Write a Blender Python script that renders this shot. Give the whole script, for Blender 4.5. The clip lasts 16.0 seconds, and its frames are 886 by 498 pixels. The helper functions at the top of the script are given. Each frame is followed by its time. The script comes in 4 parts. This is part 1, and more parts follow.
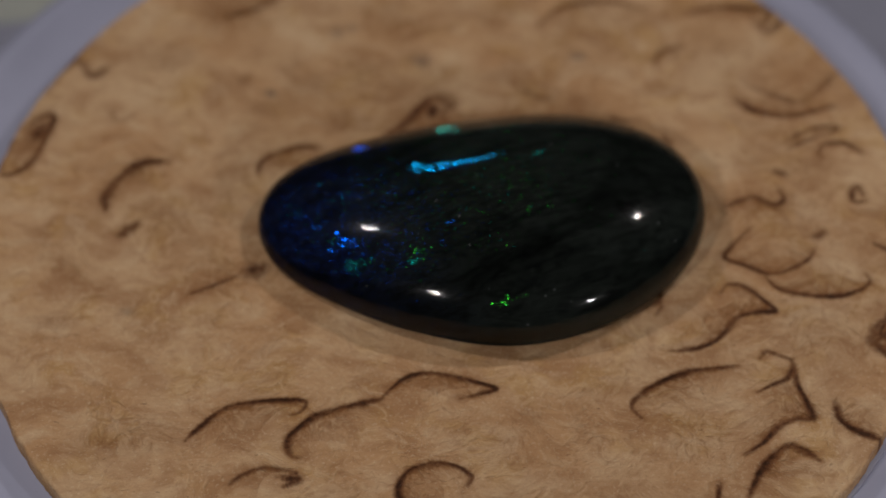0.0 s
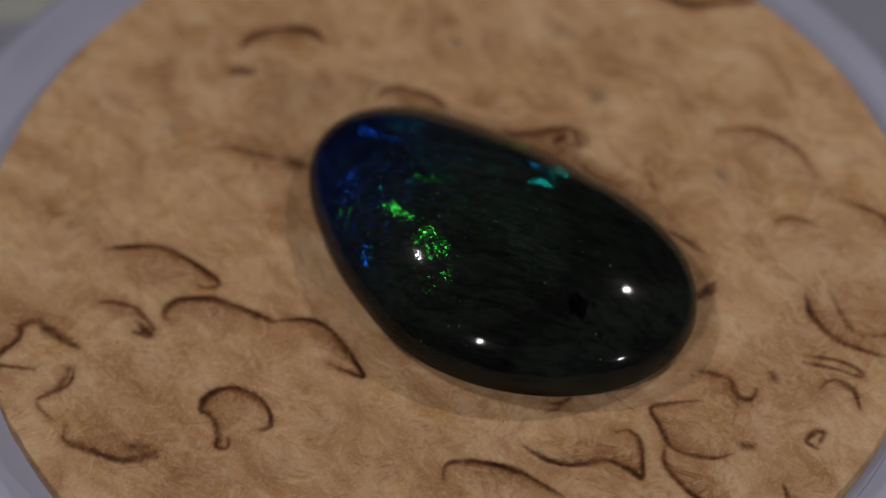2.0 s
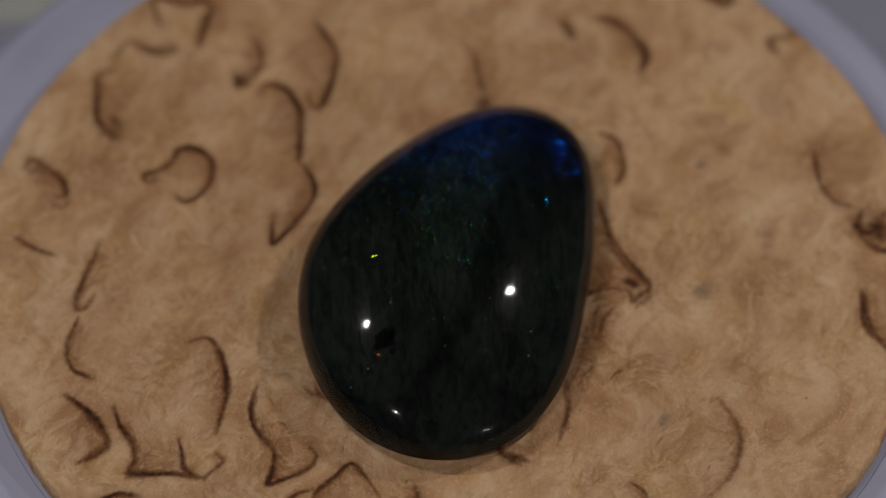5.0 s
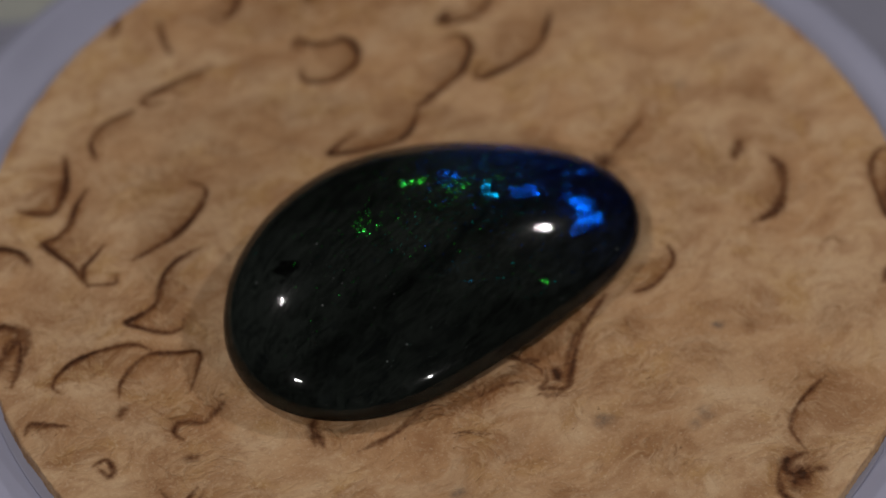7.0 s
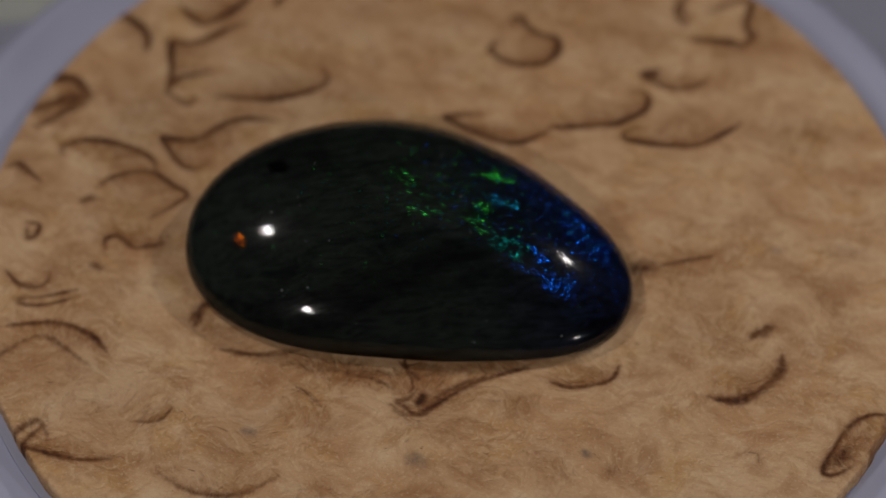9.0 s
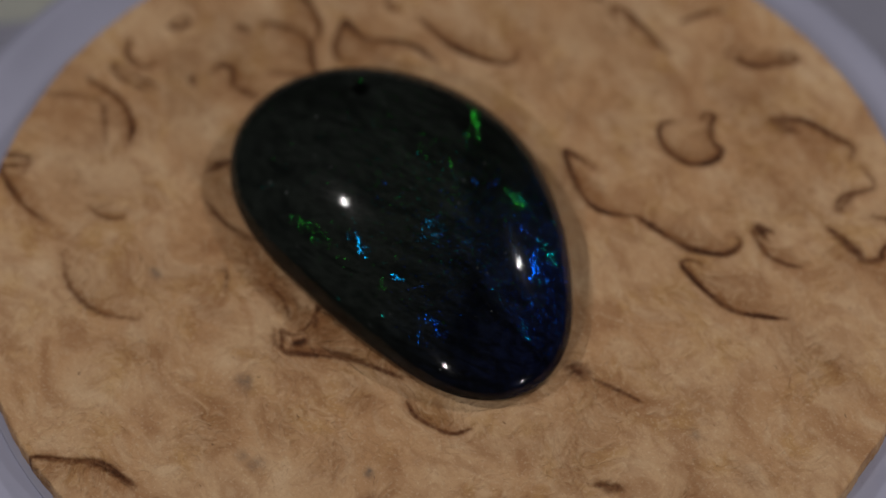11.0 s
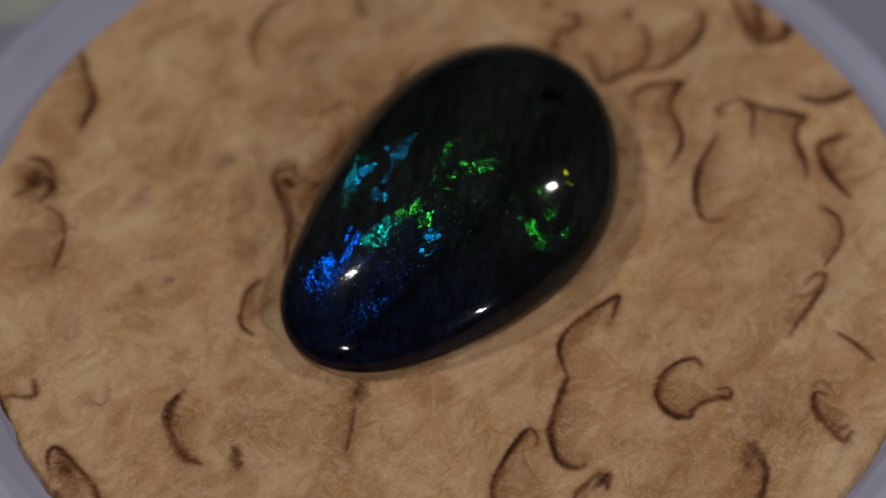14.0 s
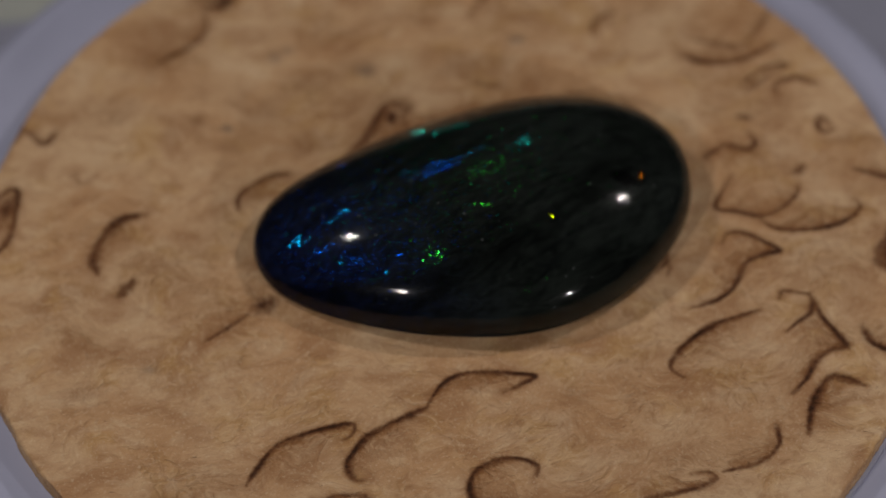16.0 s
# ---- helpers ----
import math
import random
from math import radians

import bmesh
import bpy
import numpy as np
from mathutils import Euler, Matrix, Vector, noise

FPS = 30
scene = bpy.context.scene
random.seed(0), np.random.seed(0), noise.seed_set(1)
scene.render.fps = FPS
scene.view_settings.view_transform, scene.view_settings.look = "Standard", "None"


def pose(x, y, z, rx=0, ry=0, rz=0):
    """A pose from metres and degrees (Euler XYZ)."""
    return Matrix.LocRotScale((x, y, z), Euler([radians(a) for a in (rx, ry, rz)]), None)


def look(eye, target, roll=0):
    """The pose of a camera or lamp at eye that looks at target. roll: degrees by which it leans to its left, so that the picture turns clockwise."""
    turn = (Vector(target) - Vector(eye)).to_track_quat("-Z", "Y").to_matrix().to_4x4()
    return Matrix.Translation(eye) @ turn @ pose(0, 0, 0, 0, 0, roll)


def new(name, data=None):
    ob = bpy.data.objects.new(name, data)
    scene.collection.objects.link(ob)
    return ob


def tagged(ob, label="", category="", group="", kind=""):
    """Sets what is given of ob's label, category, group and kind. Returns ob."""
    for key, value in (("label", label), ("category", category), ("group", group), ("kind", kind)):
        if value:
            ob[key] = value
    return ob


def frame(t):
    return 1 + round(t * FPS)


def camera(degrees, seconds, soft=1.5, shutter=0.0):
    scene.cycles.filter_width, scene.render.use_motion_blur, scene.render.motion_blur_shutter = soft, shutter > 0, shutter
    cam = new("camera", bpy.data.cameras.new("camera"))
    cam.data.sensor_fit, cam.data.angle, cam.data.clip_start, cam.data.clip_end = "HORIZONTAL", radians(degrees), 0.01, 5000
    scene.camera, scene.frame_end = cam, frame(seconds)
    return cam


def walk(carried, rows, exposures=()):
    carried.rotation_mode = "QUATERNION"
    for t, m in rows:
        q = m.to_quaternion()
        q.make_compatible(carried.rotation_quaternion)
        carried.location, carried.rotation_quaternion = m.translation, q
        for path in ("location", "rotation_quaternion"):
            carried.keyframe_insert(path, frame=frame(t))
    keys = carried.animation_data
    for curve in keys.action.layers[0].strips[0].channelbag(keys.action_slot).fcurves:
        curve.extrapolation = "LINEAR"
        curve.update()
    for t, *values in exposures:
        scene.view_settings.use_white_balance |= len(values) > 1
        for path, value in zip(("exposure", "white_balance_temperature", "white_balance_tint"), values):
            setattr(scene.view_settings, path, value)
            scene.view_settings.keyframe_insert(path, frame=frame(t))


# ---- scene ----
MM = 0.001

# ---- camera ----
cam = camera(14.984, 16.0, soft=1.5)
EYE, AIM = (0, -0.11223, 0.14073), (-0.000322, 0.000127, 0)
VIEW = look(EYE, AIM, -0.387)
walk(cam, [(0.0, VIEW), (16.0, VIEW)])
cam.data.dof.use_dof = True
cam.data.dof.focus_distance = 0.1715
cam.data.dof.aperture_fstop = 24

# ---- light: four small round lamps close over the stone, an added dim booth ----
world = bpy.data.worlds.new("room_light")
scene.world = world
world.use_nodes = True
world.node_tree.nodes["Background"].inputs["Color"].default_value = (0.8, 0.88, 1.0, 1)
world.node_tree.nodes["Background"].inputs["Strength"].default_value = 0.03


def lamp(x, y, z, watts):
    data = bpy.data.lights.new("spot_lamp", "AREA")
    data.shape, data.size, data.energy, data.color = "DISK", 0.021 * math.sqrt(x * x + y * y + z * z), watts, (1.0, 0.955, 0.92)
    new("spot_lamp", data).matrix_world = look((x, y, z), (0, 0, 0))


lamp(-0.0748, 0.0283, 0.1070, 0.0357)
lamp(0.0652, 0.0331, 0.0745, 0.0227)
lamp(-0.0625, -0.0866, 0.1003, 0.0384)
lamp(0.0847, -0.0941, 0.0512, 0.0348)
scene.view_settings.exposure = 0.1


# ---- material helpers ----
def material(name):
    m = bpy.data.materials.new(name)
    m.use_nodes = True
    m.node_tree.nodes.clear()
    return m, m.node_tree


def node(tree, kind, inputs=None, **settings):
    n = tree.nodes.new(kind)
    for key, value in settings.items():
        setattr(n, key, value)
    for key, value in (inputs or {}).items():
        socket = n.inputs[key]
        if isinstance(value, bpy.types.NodeSocket):
            tree.links.new(value, socket)
        else:
            socket.default_value = value
    return n


def math_node(tree, op, a, b=0.0, clamp=False):
    return node(tree, "ShaderNodeMath", {0: a, 1: b}, operation=op, use_clamp=clamp).outputs[0]


def mix_colour(tree, factor, a, b):
    n = tree.nodes.new("ShaderNodeMix")
    n.data_type = "RGBA"
    for socket, value in ((n.inputs[0], factor), (n.inputs[6], a), (n.inputs[7], b)):
        if isinstance(value, bpy.types.NodeSocket):
            tree.links.new(value, socket)
        else:
            socket.default_value = value
    return n.outputs[2]


def ramp(tree, value, low, high, out_low=0.0, out_high=1.0):
    return node(tree, "ShaderNodeMapRange", {"Value": value, "From Min": low, "From Max": high, "To Min": out_low, "To Max": out_high}, interpolation_type="SMOOTHSTEP").outputs[0]


def noise_node(tree, where, scale, detail=4.0, rough=0.5, distort=0.0):
    return node(tree, "ShaderNodeTexNoise", {"Vector": where, "Scale": scale, "Detail": detail, "Roughness": rough, "Distortion": distort}).outputs[0]


def coords(tree, scale=(1000, 1000, 1000), turn=0.0):
    at = node(tree, "ShaderNodeTexCoord").outputs["Object"]
    return node(tree, "ShaderNodeMapping", {"Vector": at, "Scale": scale, "Rotation": (0, 0, radians(turn))}).outputs[0]


def finish(tree, shader):
    node(tree, "ShaderNodeOutputMaterial", {"Surface": shader})


# ---- materials ----
def wood_material():
    m, t = material("curly_birch")
    mm = coords(t)
    line = node(t, "ShaderNodeAttribute", attribute_name="vein").outputs["Fac"]
    lobe = node(t, "ShaderNodeAttribute", attribute_name="lobe").outputs["Fac"]
    grey = node(t, "ShaderNodeAttribute", attribute_name="stain").outputs["Fac"]
    # figure: coordinates pushed about by a slow noise, then drawn out along the grain
    push = node(t, "ShaderNodeTexNoise", {"Vector": mm, "Scale": 0.25, "Detail": 1.0, "Roughness": 0.4}).outputs["Color"]
    push = node(t, "ShaderNodeVectorMath", {0: push, 1: (0.5, 0.5, 0.5)}, operation="SUBTRACT").outputs[0]
    push = node(t, "ShaderNodeVectorMath", {0: push, "Scale": 3.0}, operation="SCALE").outputs[0]
    swirl = node(t, "ShaderNodeVectorMath", {0: mm, 1: push}, operation="ADD").outputs[0]
    along = node(t, "ShaderNodeMapping", {"Vector": swirl, "Scale": (0.55, 1.0, 1.0), "Rotation": (0, 0, 0.35)}).outputs[0]
    grain = node(t, "ShaderNodeMapping", {"Vector": mm, "Scale": (0.35, 1.0, 1.0), "Rotation": (0, 0, 1.2)}).outputs[0]
    cloud = noise_node(t, mm, 0.14, 2.0, 0.5)
    patch = noise_node(t, along, 0.42, 3.0, 0.5, 0.2)
    smear = noise_node(t, along, 1.0, 2.0, 0.45, 0.3)
    lump = noise_node(t, swirl, 1.6, 3.0, 0.5, 0.9)
    fibre = noise_node(t, grain, 5.0, 3.0, 0.6)
    pores = noise_node(t, mm, 5.5, 3.0, 0.6, 0.4)
    base = mix_colour(t, ramp(t, cloud, 0.35, 0.65), (0.5, 0.288, 0.145, 1), (0.575, 0.373, 0.213, 1))
    base = mix_colour(t, ramp(t, patch, 0.48, 0.68, 0.0, 0.7), base, (0.34, 0.17, 0.077, 1))
    base = mix_colour(t, ramp(t, patch, 0.28, 0.46, 0.65, 0.0), base, (0.64, 0.445, 0.275, 1))
    base = mix_colour(t, ramp(t, smear, 0.5, 0.7, 0.0, 0.45), base, (0.34, 0.17, 0.078, 1))
    base = mix_colour(t, ramp(t, smear, 0.3, 0.44, 0.35, 0.0), base, (0.63, 0.44, 0.27, 1))
    gold = noise_node(t, mm, 0.3, 2.0, 0.5)
    base = mix_colour(t, math_node(t, "MULTIPLY", ramp(t, gold, 0.48, 0.66, 0.0, 0.4), ramp(t, smear, 0.35, 0.6)), base, (0.52, 0.3, 0.1, 1))
    # curdled lumps, strongest between the curls
    curd = math_node(t, "ADD", math_node(t, "MULTIPLY", lobe, 0.6), ramp(t, gold, 0.4, 0.6, 0.1, 0.3))
    base = mix_colour(t, math_node(t, "MULTIPLY", ramp(t, lump, 0.5, 0.66), curd), base, (0.3, 0.145, 0.062, 1))
    base = mix_colour(t, math_node(t, "MULTIPLY", ramp(t, lump, 0.36, 0.48, 1.0, 0.0), curd), base, (0.66, 0.45, 0.265, 1))
    base = mix_colour(t, ramp(t, fibre, 0.5, 0.72, 0.0, 0.16), base, (0.26, 0.125, 0.055, 1))
    base = mix_colour(t, ramp(t, pores, 0.54, 0.7, 0.0, 0.4), base, (0.68, 0.51, 0.34, 1))
    grit = noise_node(t, mm, 9.0, 3.0, 0.6)
    base = mix_colour(t, ramp(t, grit, 0.57, 0.72, 0.0, 0.3), base, (0.25, 0.12, 0.055, 1))
    tick = noise_node(t, node(t, "ShaderNodeMapping", {"Vector": swirl, "Scale": (0.5, 1.6, 1.0), "Rotation": (0, 0, 0.9)}).outputs[0], 2.6, 2.0, 0.5)
    base = mix_colour(t, ramp(t, tick, 0.735, 0.77, 0.0, 0.6), base, (0.12, 0.06, 0.03, 1))
    # flecked brown lobes beside the veins
    fleck = noise_node(t, swirl, 2.6, 4.0, 0.6, 1.2)
    inner = math_node(t, "MULTIPLY", lobe, ramp(t, fleck, 0.35, 0.65, 0.65, 1.25))
    base = mix_colour(t, math_node(t, "MINIMUM", inner, 0.85), base, (0.225, 0.092, 0.03, 1))
    # the dark vein lines, a little frayed
    fray = noise_node(t, mm, 3.0, 3.0, 0.55)
    edge = math_node(t, "ADD", line, ramp(t, fray, 0.25, 0.75, -0.12, 0.12))
    core = ramp(t, edge, 0.12, 0.95, 0.0, 0.93)
    base = mix_colour(t, core, base, (0.095, 0.03, 0.0095, 1))
    base = mix_colour(t, ramp(t, edge, 0.7, 1.05, 0.0, 0.7), base, (0.022, 0.009, 0.004, 1))
    base = mix_colour(t, math_node(t, "MULTIPLY", grey, ramp(t, fray, 0.3, 0.6, 0.4, 0.85)), base, (0.12, 0.09, 0.075, 1))
    height = math_node(t, "SUBTRACT", math_node(t, "ADD", fibre, math_node(t, "MULTIPLY", pores, 0.7)), math_node(t, "MULTIPLY", core, 0.8))
    swell = node(t, "ShaderNodeBump", {"Height": math_node(t, "MULTIPLY", lump, math_node(t, "ADD", curd, 0.15)), "Strength": 0.9, "Distance": 0.00045}).outputs[0]
    bump = node(t, "ShaderNodeBump", {"Height": height, "Strength": 0.6, "Distance": 0.00008, "Normal": swell}).outputs[0]
    gloss = ramp(t, fibre, 0.3, 0.7, 0.48, 0.66)
    s = node(t, "ShaderNodeBsdfPrincipled", {"Base Color": base, "Roughness": gloss, "Normal": bump, "Specular IOR Level": 0.15})
    finish(t, s.outputs[0])
    return m


def plastic_material(name, colour, rough, grain=1.2):
    m, t = material(name)
    mm = coords(t)
    fine = noise_node(t, mm, 4.0, 3.0, 0.6)
    wide = noise_node(t, mm, 0.08, 3.0, 0.5)
    dark = tuple(c * 0.86 for c in colour) + (1,)
    base = mix_colour(t, ramp(t, wide, 0.35, 0.65), dark, (*colour, 1))
    base = mix_colour(t, ramp(t, fine, 0.62, 0.8, 0.0, 0.15), base, (0.1, 0.1, 0.11, 1))
    bump = node(t, "ShaderNodeBump", {"Height": fine, "Strength": 0.15, "Distance": 0.00005 * grain}).outputs[0]
    s = node(t, "ShaderNodeBsdfPrincipled", {"Base Color": base, "Roughness": rough, "Normal": bump})
    finish(t, s.outputs[0])
    return m


def stone_body_material():
    m, t = material("black_potch")
    mm = coords(t, turn=-22)
    at = node(t, "ShaderNodeSeparateXYZ", {"Vector": mm}).outputs[0]
    tip = ramp(t, at, 1.0, -9.0)
    streak = noise_node(t, node(t, "ShaderNodeMapping", {"Vector": mm, "Scale": (0.28, 1.0, 1.0)}).outputs[0], 2.2, 7.0, 0.75, 1.0)
    band = noise_node(t, node(t, "ShaderNodeMapping", {"Vector": mm, "Scale": (0.16, 1.0, 1.0)}).outputs[0], 0.9, 5.0, 0.65, 0.6)
    cloud = noise_node(t, mm, 0.45, 4.0, 0.55)
    speck = noise_node(t, mm, 9.0, 2.0, 0.5)
    head = mix_colour(t, ramp(t, streak, 0.35, 0.6), (0.0066, 0.0084, 0.0074, 1), (0.0168, 0.0206, 0.0182, 1))
    head = mix_colour(t, ramp(t, cloud, 0.5, 0.75, 0.0, 0.6), head, (0.005, 0.006, 0.0055, 1))
    head = mix_colour(t, ramp(t, band, 0.52, 0.68, 0.0, 0.6), head, (0.003, 0.004, 0.0045, 1))
    head = mix_colour(t, ramp(t, band, 0.32, 0.44, 0.5, 0.0), head, (0.018, 0.0225, 0.021, 1))
    # a small pit, its darkness put into the colour without a hollow
    flat = coords(t, (1000, 1000, 0))
    off = node(t, "ShaderNodeVectorMath", {0: flat, 1: (9.60, -0.46, 0)}, operation="DISTANCE").outputs["Value"]
    off = math_node(t, "ADD", off, ramp(t, noise_node(t, mm, 1.6, 3.0), 0.3, 0.7, -0.35, 0.35))
    head = mix_colour(t, ramp(t, off, 0.35, 0.75, 0.9, 0.0), head, (0.0008, 0.0008, 0.0008, 1))
    blue = mix_colour(t, math_node(t, "MULTIPLY", ramp(t, streak, 0.38, 0.62), ramp(t, band, 0.62, 0.42)), (0.003, 0.0035, 0.007, 1), (0.007, 0.0105, 0.034, 1))
    base = mix_colour(t, tip, head, blue)
    base = mix_colour(t, ramp(t, speck, 0.7, 0.75, 0.0, 0.5), base, (0.09, 0.1, 0.095, 1))
    # pinpoint pale inclusions
    cell = node(t, "ShaderNodeTexVoronoi", {"Vector": mm, "Scale": 1.5})
    pick = node(t, "ShaderNodeSeparateXYZ", {"Vector": cell.outputs["Color"]})
    dot = math_node(t, "MULTIPLY", ramp(t, cell.outputs["Distance"], 0.05, 0.1, 1.0, 0.0), ramp(t, pick.outputs[0], 0.45, 0.95, 0.0, 1.0))
    base = mix_colour(t, dot, base, (0.16, 0.17, 0.17, 1))
    s = node(t, "ShaderNodeBsdfPrincipled", {"Base Color": base, "Roughness": 0.8, "Specular IOR Level": 0.0})
    finish(t, s.outputs[0])
    return m


def polish_material():
    m, t = material("clear_polish")
    mm = coords(t, turn=-22)
    scratch = noise_node(t, node(t, "ShaderNodeMapping", {"Vector": mm, "Scale": (0.5, 6.0, 1.0)}).outputs[0], 2.0, 3.0, 0.7)
    bump = node(t, "ShaderNodeBump", {"Height": scratch, "Strength": 0.06, "Distance": 0.00003}).outputs[0]
    clear = node(t, "ShaderNodeBsdfTransparent", {"Color": (1, 1, 1, 1)}).outputs[0]
    sharp = node(t, "ShaderNodeBsdfGlossy", {"Color": (1, 1, 1, 1), "Roughness": 0.04, "Normal": bump}).outputs[0]
    soft = node(t, "ShaderNodeBsdfGlossy", {"Color": (1, 1, 1, 1), "Roughness": 0.24, "Normal": bump}).outputs[0]
    gloss = node(t, "ShaderNodeMixShader", {0: ramp(t, scratch, 0.4, 0.7, 0.02, 0.1), 1: sharp, 2: soft}).outputs[0]
    rim = node(t, "ShaderNodeFresnel", {"IOR": 1.31}).outputs[0]
    finish(t, node(t, "ShaderNodeMixShader", {0: rim, 1: clear, 2: gloss}).outputs[0])
    return m


HUES = {"blue": (0.0, 0.15, 1.0), "cyan": (0.0, 0.42, 0.9), "teal": (0.0, 0.5, 0.42), "green": (0.03, 0.62, 0.03),
        "yellow": (0.45, 0.6, 0.0), "orange": (0.7, 0.12, 0.0), "red": (0.9, 0.02, 0.01)}


def flake_material(name, colour, rough, share):
    m, t = material("colour_play_" + name)
    colour = tuple(share * c for c in colour)
    rnd = node(t, "ShaderNodeNewGeometry").outputs["Random Per Island"]
    tone = node(t, "ShaderNodeHueSaturation", {"Color": (*colour, 1), "Hue": ramp(t, rnd, 0, 1, 0.485, 0.51), "Value": ramp(t, rnd, 0.15, 1.0, 0.15, 2.4)}).outputs[0]
    gloss = node(t, "ShaderNodeBsdfGlossy", {"Color": tone, "Roughness": rough}).outputs[0]
    clear = node(t, "ShaderNodeBsdfTransparent", {"Color": (1, 1, 1, 1)}).outputs[0]
    finish(t, node(t, "ShaderNodeAddShader", {0: gloss, 1: clear}).outputs[0])
    return m


WOOD = wood_material()
PLATE = plastic_material("lavender_plastic", (0.37, 0.375, 0.5), 0.75)
BASE = plastic_material("grey_plastic", (0.29, 0.29, 0.37), 0.7)
TABLE = plastic_material("pale_tabletop", (0.47, 0.48, 0.44), 0.7)
PAINT = plastic_material("dark_felt", (0.05, 0.05, 0.052), 0.95)
FILM = plastic_material("backing_plastic", (0.3, 0.3, 0.4), 0.5)
POTCH = stone_body_material()
POLISH = polish_material()
FLAKE = {name: flake_material(name, colour, 0.18, 0.052) for name, colour in HUES.items()}
HAZE = {name: flake_material(name + "_haze", colour, 0.42, 0.1) for name, colour in HUES.items()}


# ---- mesh helpers ----
def part(name, mesh, mat, parent=None, label=""):
    if isinstance(mesh, bmesh.types.BMesh):
        data = bpy.data.meshes.new(name)
        mesh.to_mesh(data)
        mesh.free()
    else:
        data = mesh
    if mat:
        data.materials.append(mat)
    ob = new(name, data)
    ob.parent = parent
    return tagged(ob, label)


def lathe(profile, steps=160):
    """A closed turned body from (radius, height) in mm."""
    bm = bmesh.new()
    rings = []
    for r, z in profile:
        rings.append([bm.verts.new((r * MM * math.cos(2 * math.pi * k / steps), r * MM * math.sin(2 * math.pi * k / steps), z * MM)) for k in range(steps)])
    for a, b in zip(rings, rings[1:]):
        for k in range(steps):
            j = (k + 1) % steps
            bm.faces.new((a[k], a[j], b[j], b[k]))
    bm.faces.new(list(reversed(rings[0])))
    bm.faces.new(rings[-1])
    for f in bm.faces:
        f.smooth = True
    return bm


def box(x0, y0, z0, x1, y1, z1, bevel=0.0):
    bm = bmesh.new()
    bmesh.ops.create_cube(bm, size=1.0, matrix=Matrix.LocRotScale(((x0 + x1) / 2, (y0 + y1) / 2, (z0 + z1) / 2), None, (x1 - x0, y1 - y0, z1 - z0)))
    if bevel:
        bmesh.ops.bevel(bm, geom=bm.edges[:], offset=bevel, segments=3, affect="EDGES")
    return bm


# ---- table, and unseen dark walls and ceiling added to keep reflections dark ----
GROUND = -16.0 * MM
tagged(part("table_top", box(-0.3, -0.3, GROUND - 0.02, 0.3, 0.3, GROUND, 0.003), TABLE), "pale grey-green matt table top", "table", kind="structure")
tagged(part("ceiling", box(-0.32, -0.32, 0.42, 0.32, 0.32, 0.44), PAINT), "unseen dark grey ceiling added to keep reflections dark", "ceiling", kind="structure")
for name, x0, y0, x1, y1 in (("unseen_wall_north", -0.32, 0.3, 0.32, 0.32), ("unseen_wall_south", -0.32, -0.32, 0.32, -0.3),
                             ("unseen_wall_east", 0.3, -0.3, 0.32, 0.3), ("unseen_wall_west", -0.32, -0.3, -0.3, 0.3)):
    tagged(part(name, box(x0, y0, GROUND - 0.02, x1, y1, 0.42), PAINT), "unseen dark grey wall added to keep reflections dark", "wall", kind="structure")

# ---- turntable stand: a slab and a round raised plate ----
stand = new("turntable_stand")
stand.location = (0, 0, GROUND)
tagged(stand, "lavender-grey plastic turntable stand with a round raised plate", "turntable")
slab = part("slab", box(-0.062, -0.062, 0, 0.062, 0.0283, 0.0081, 0.0012), BASE, stand, "darker grey plastic slab")
slab.rotation_euler = (0, 0, radians(7.7))
PLATE_TOP = -1.3
LIFT = -GROUND / MM
plate = part("plate", lathe([(24, LIFT - 3.6), (28.6, LIFT - 3.55)] + [(28.4 + 1.2 * math.cos(radians(v)), LIFT + PLATE_TOP - 1.1 + 1.1 * math.sin(radians(v))) for v in range(-60, 91, 10)] + [(28.0, LIFT + PLATE_TOP), (27.0, LIFT + PLATE_TOP), (8, LIFT + PLATE_TOP)]), PLATE, stand, "smooth lavender round plate")
plate.location = (-0.0008, 0.0003, 0)
part("hub", lathe([(19, 8.1), (19, LIFT - 3.6)], 96), BASE, stand)

# ---- the wooden disc ----
RADIUS = 25.25
CHIP = 149.0
RINGS, STEPS = 320, 1920
ring_r = np.concatenate([[0.02], np.linspace(0.5, RADIUS - 0.12, RINGS - 1)])
turn_a = np.arange(STEPS) * 2 * np.pi / STEPS
DX = (ring_r[:, None] * np.cos(turn_a)[None]).ravel()
DY = (ring_r[:, None] * np.sin(turn_a)[None]).ravel()
VEIN, LOBE, STAIN = np.zeros(DX.size), np.zeros(DX.size), np.zeros(DX.size)


def smooth_line(points, step=0.12):
    """A Catmull-Rom line through the points."""
    p = np.array([points[0], *points, points[-1]], float)
    out = []
    for a, b, c, d in zip(p, p[1:], p[2:], p[3:]):
        n = max(2, int(np.hypot(*(c - b)) / step))
        s = (np.arange(n) / n)[:, None]
        out.append(0.5 * (2 * b + (c - a) * s + (2 * a - 5 * b + 4 * c - d) * s ** 2 + (3 * b - a - 3 * c + d) * s ** 3))
    out.append(p[-1:])
    return np.concatenate(out)


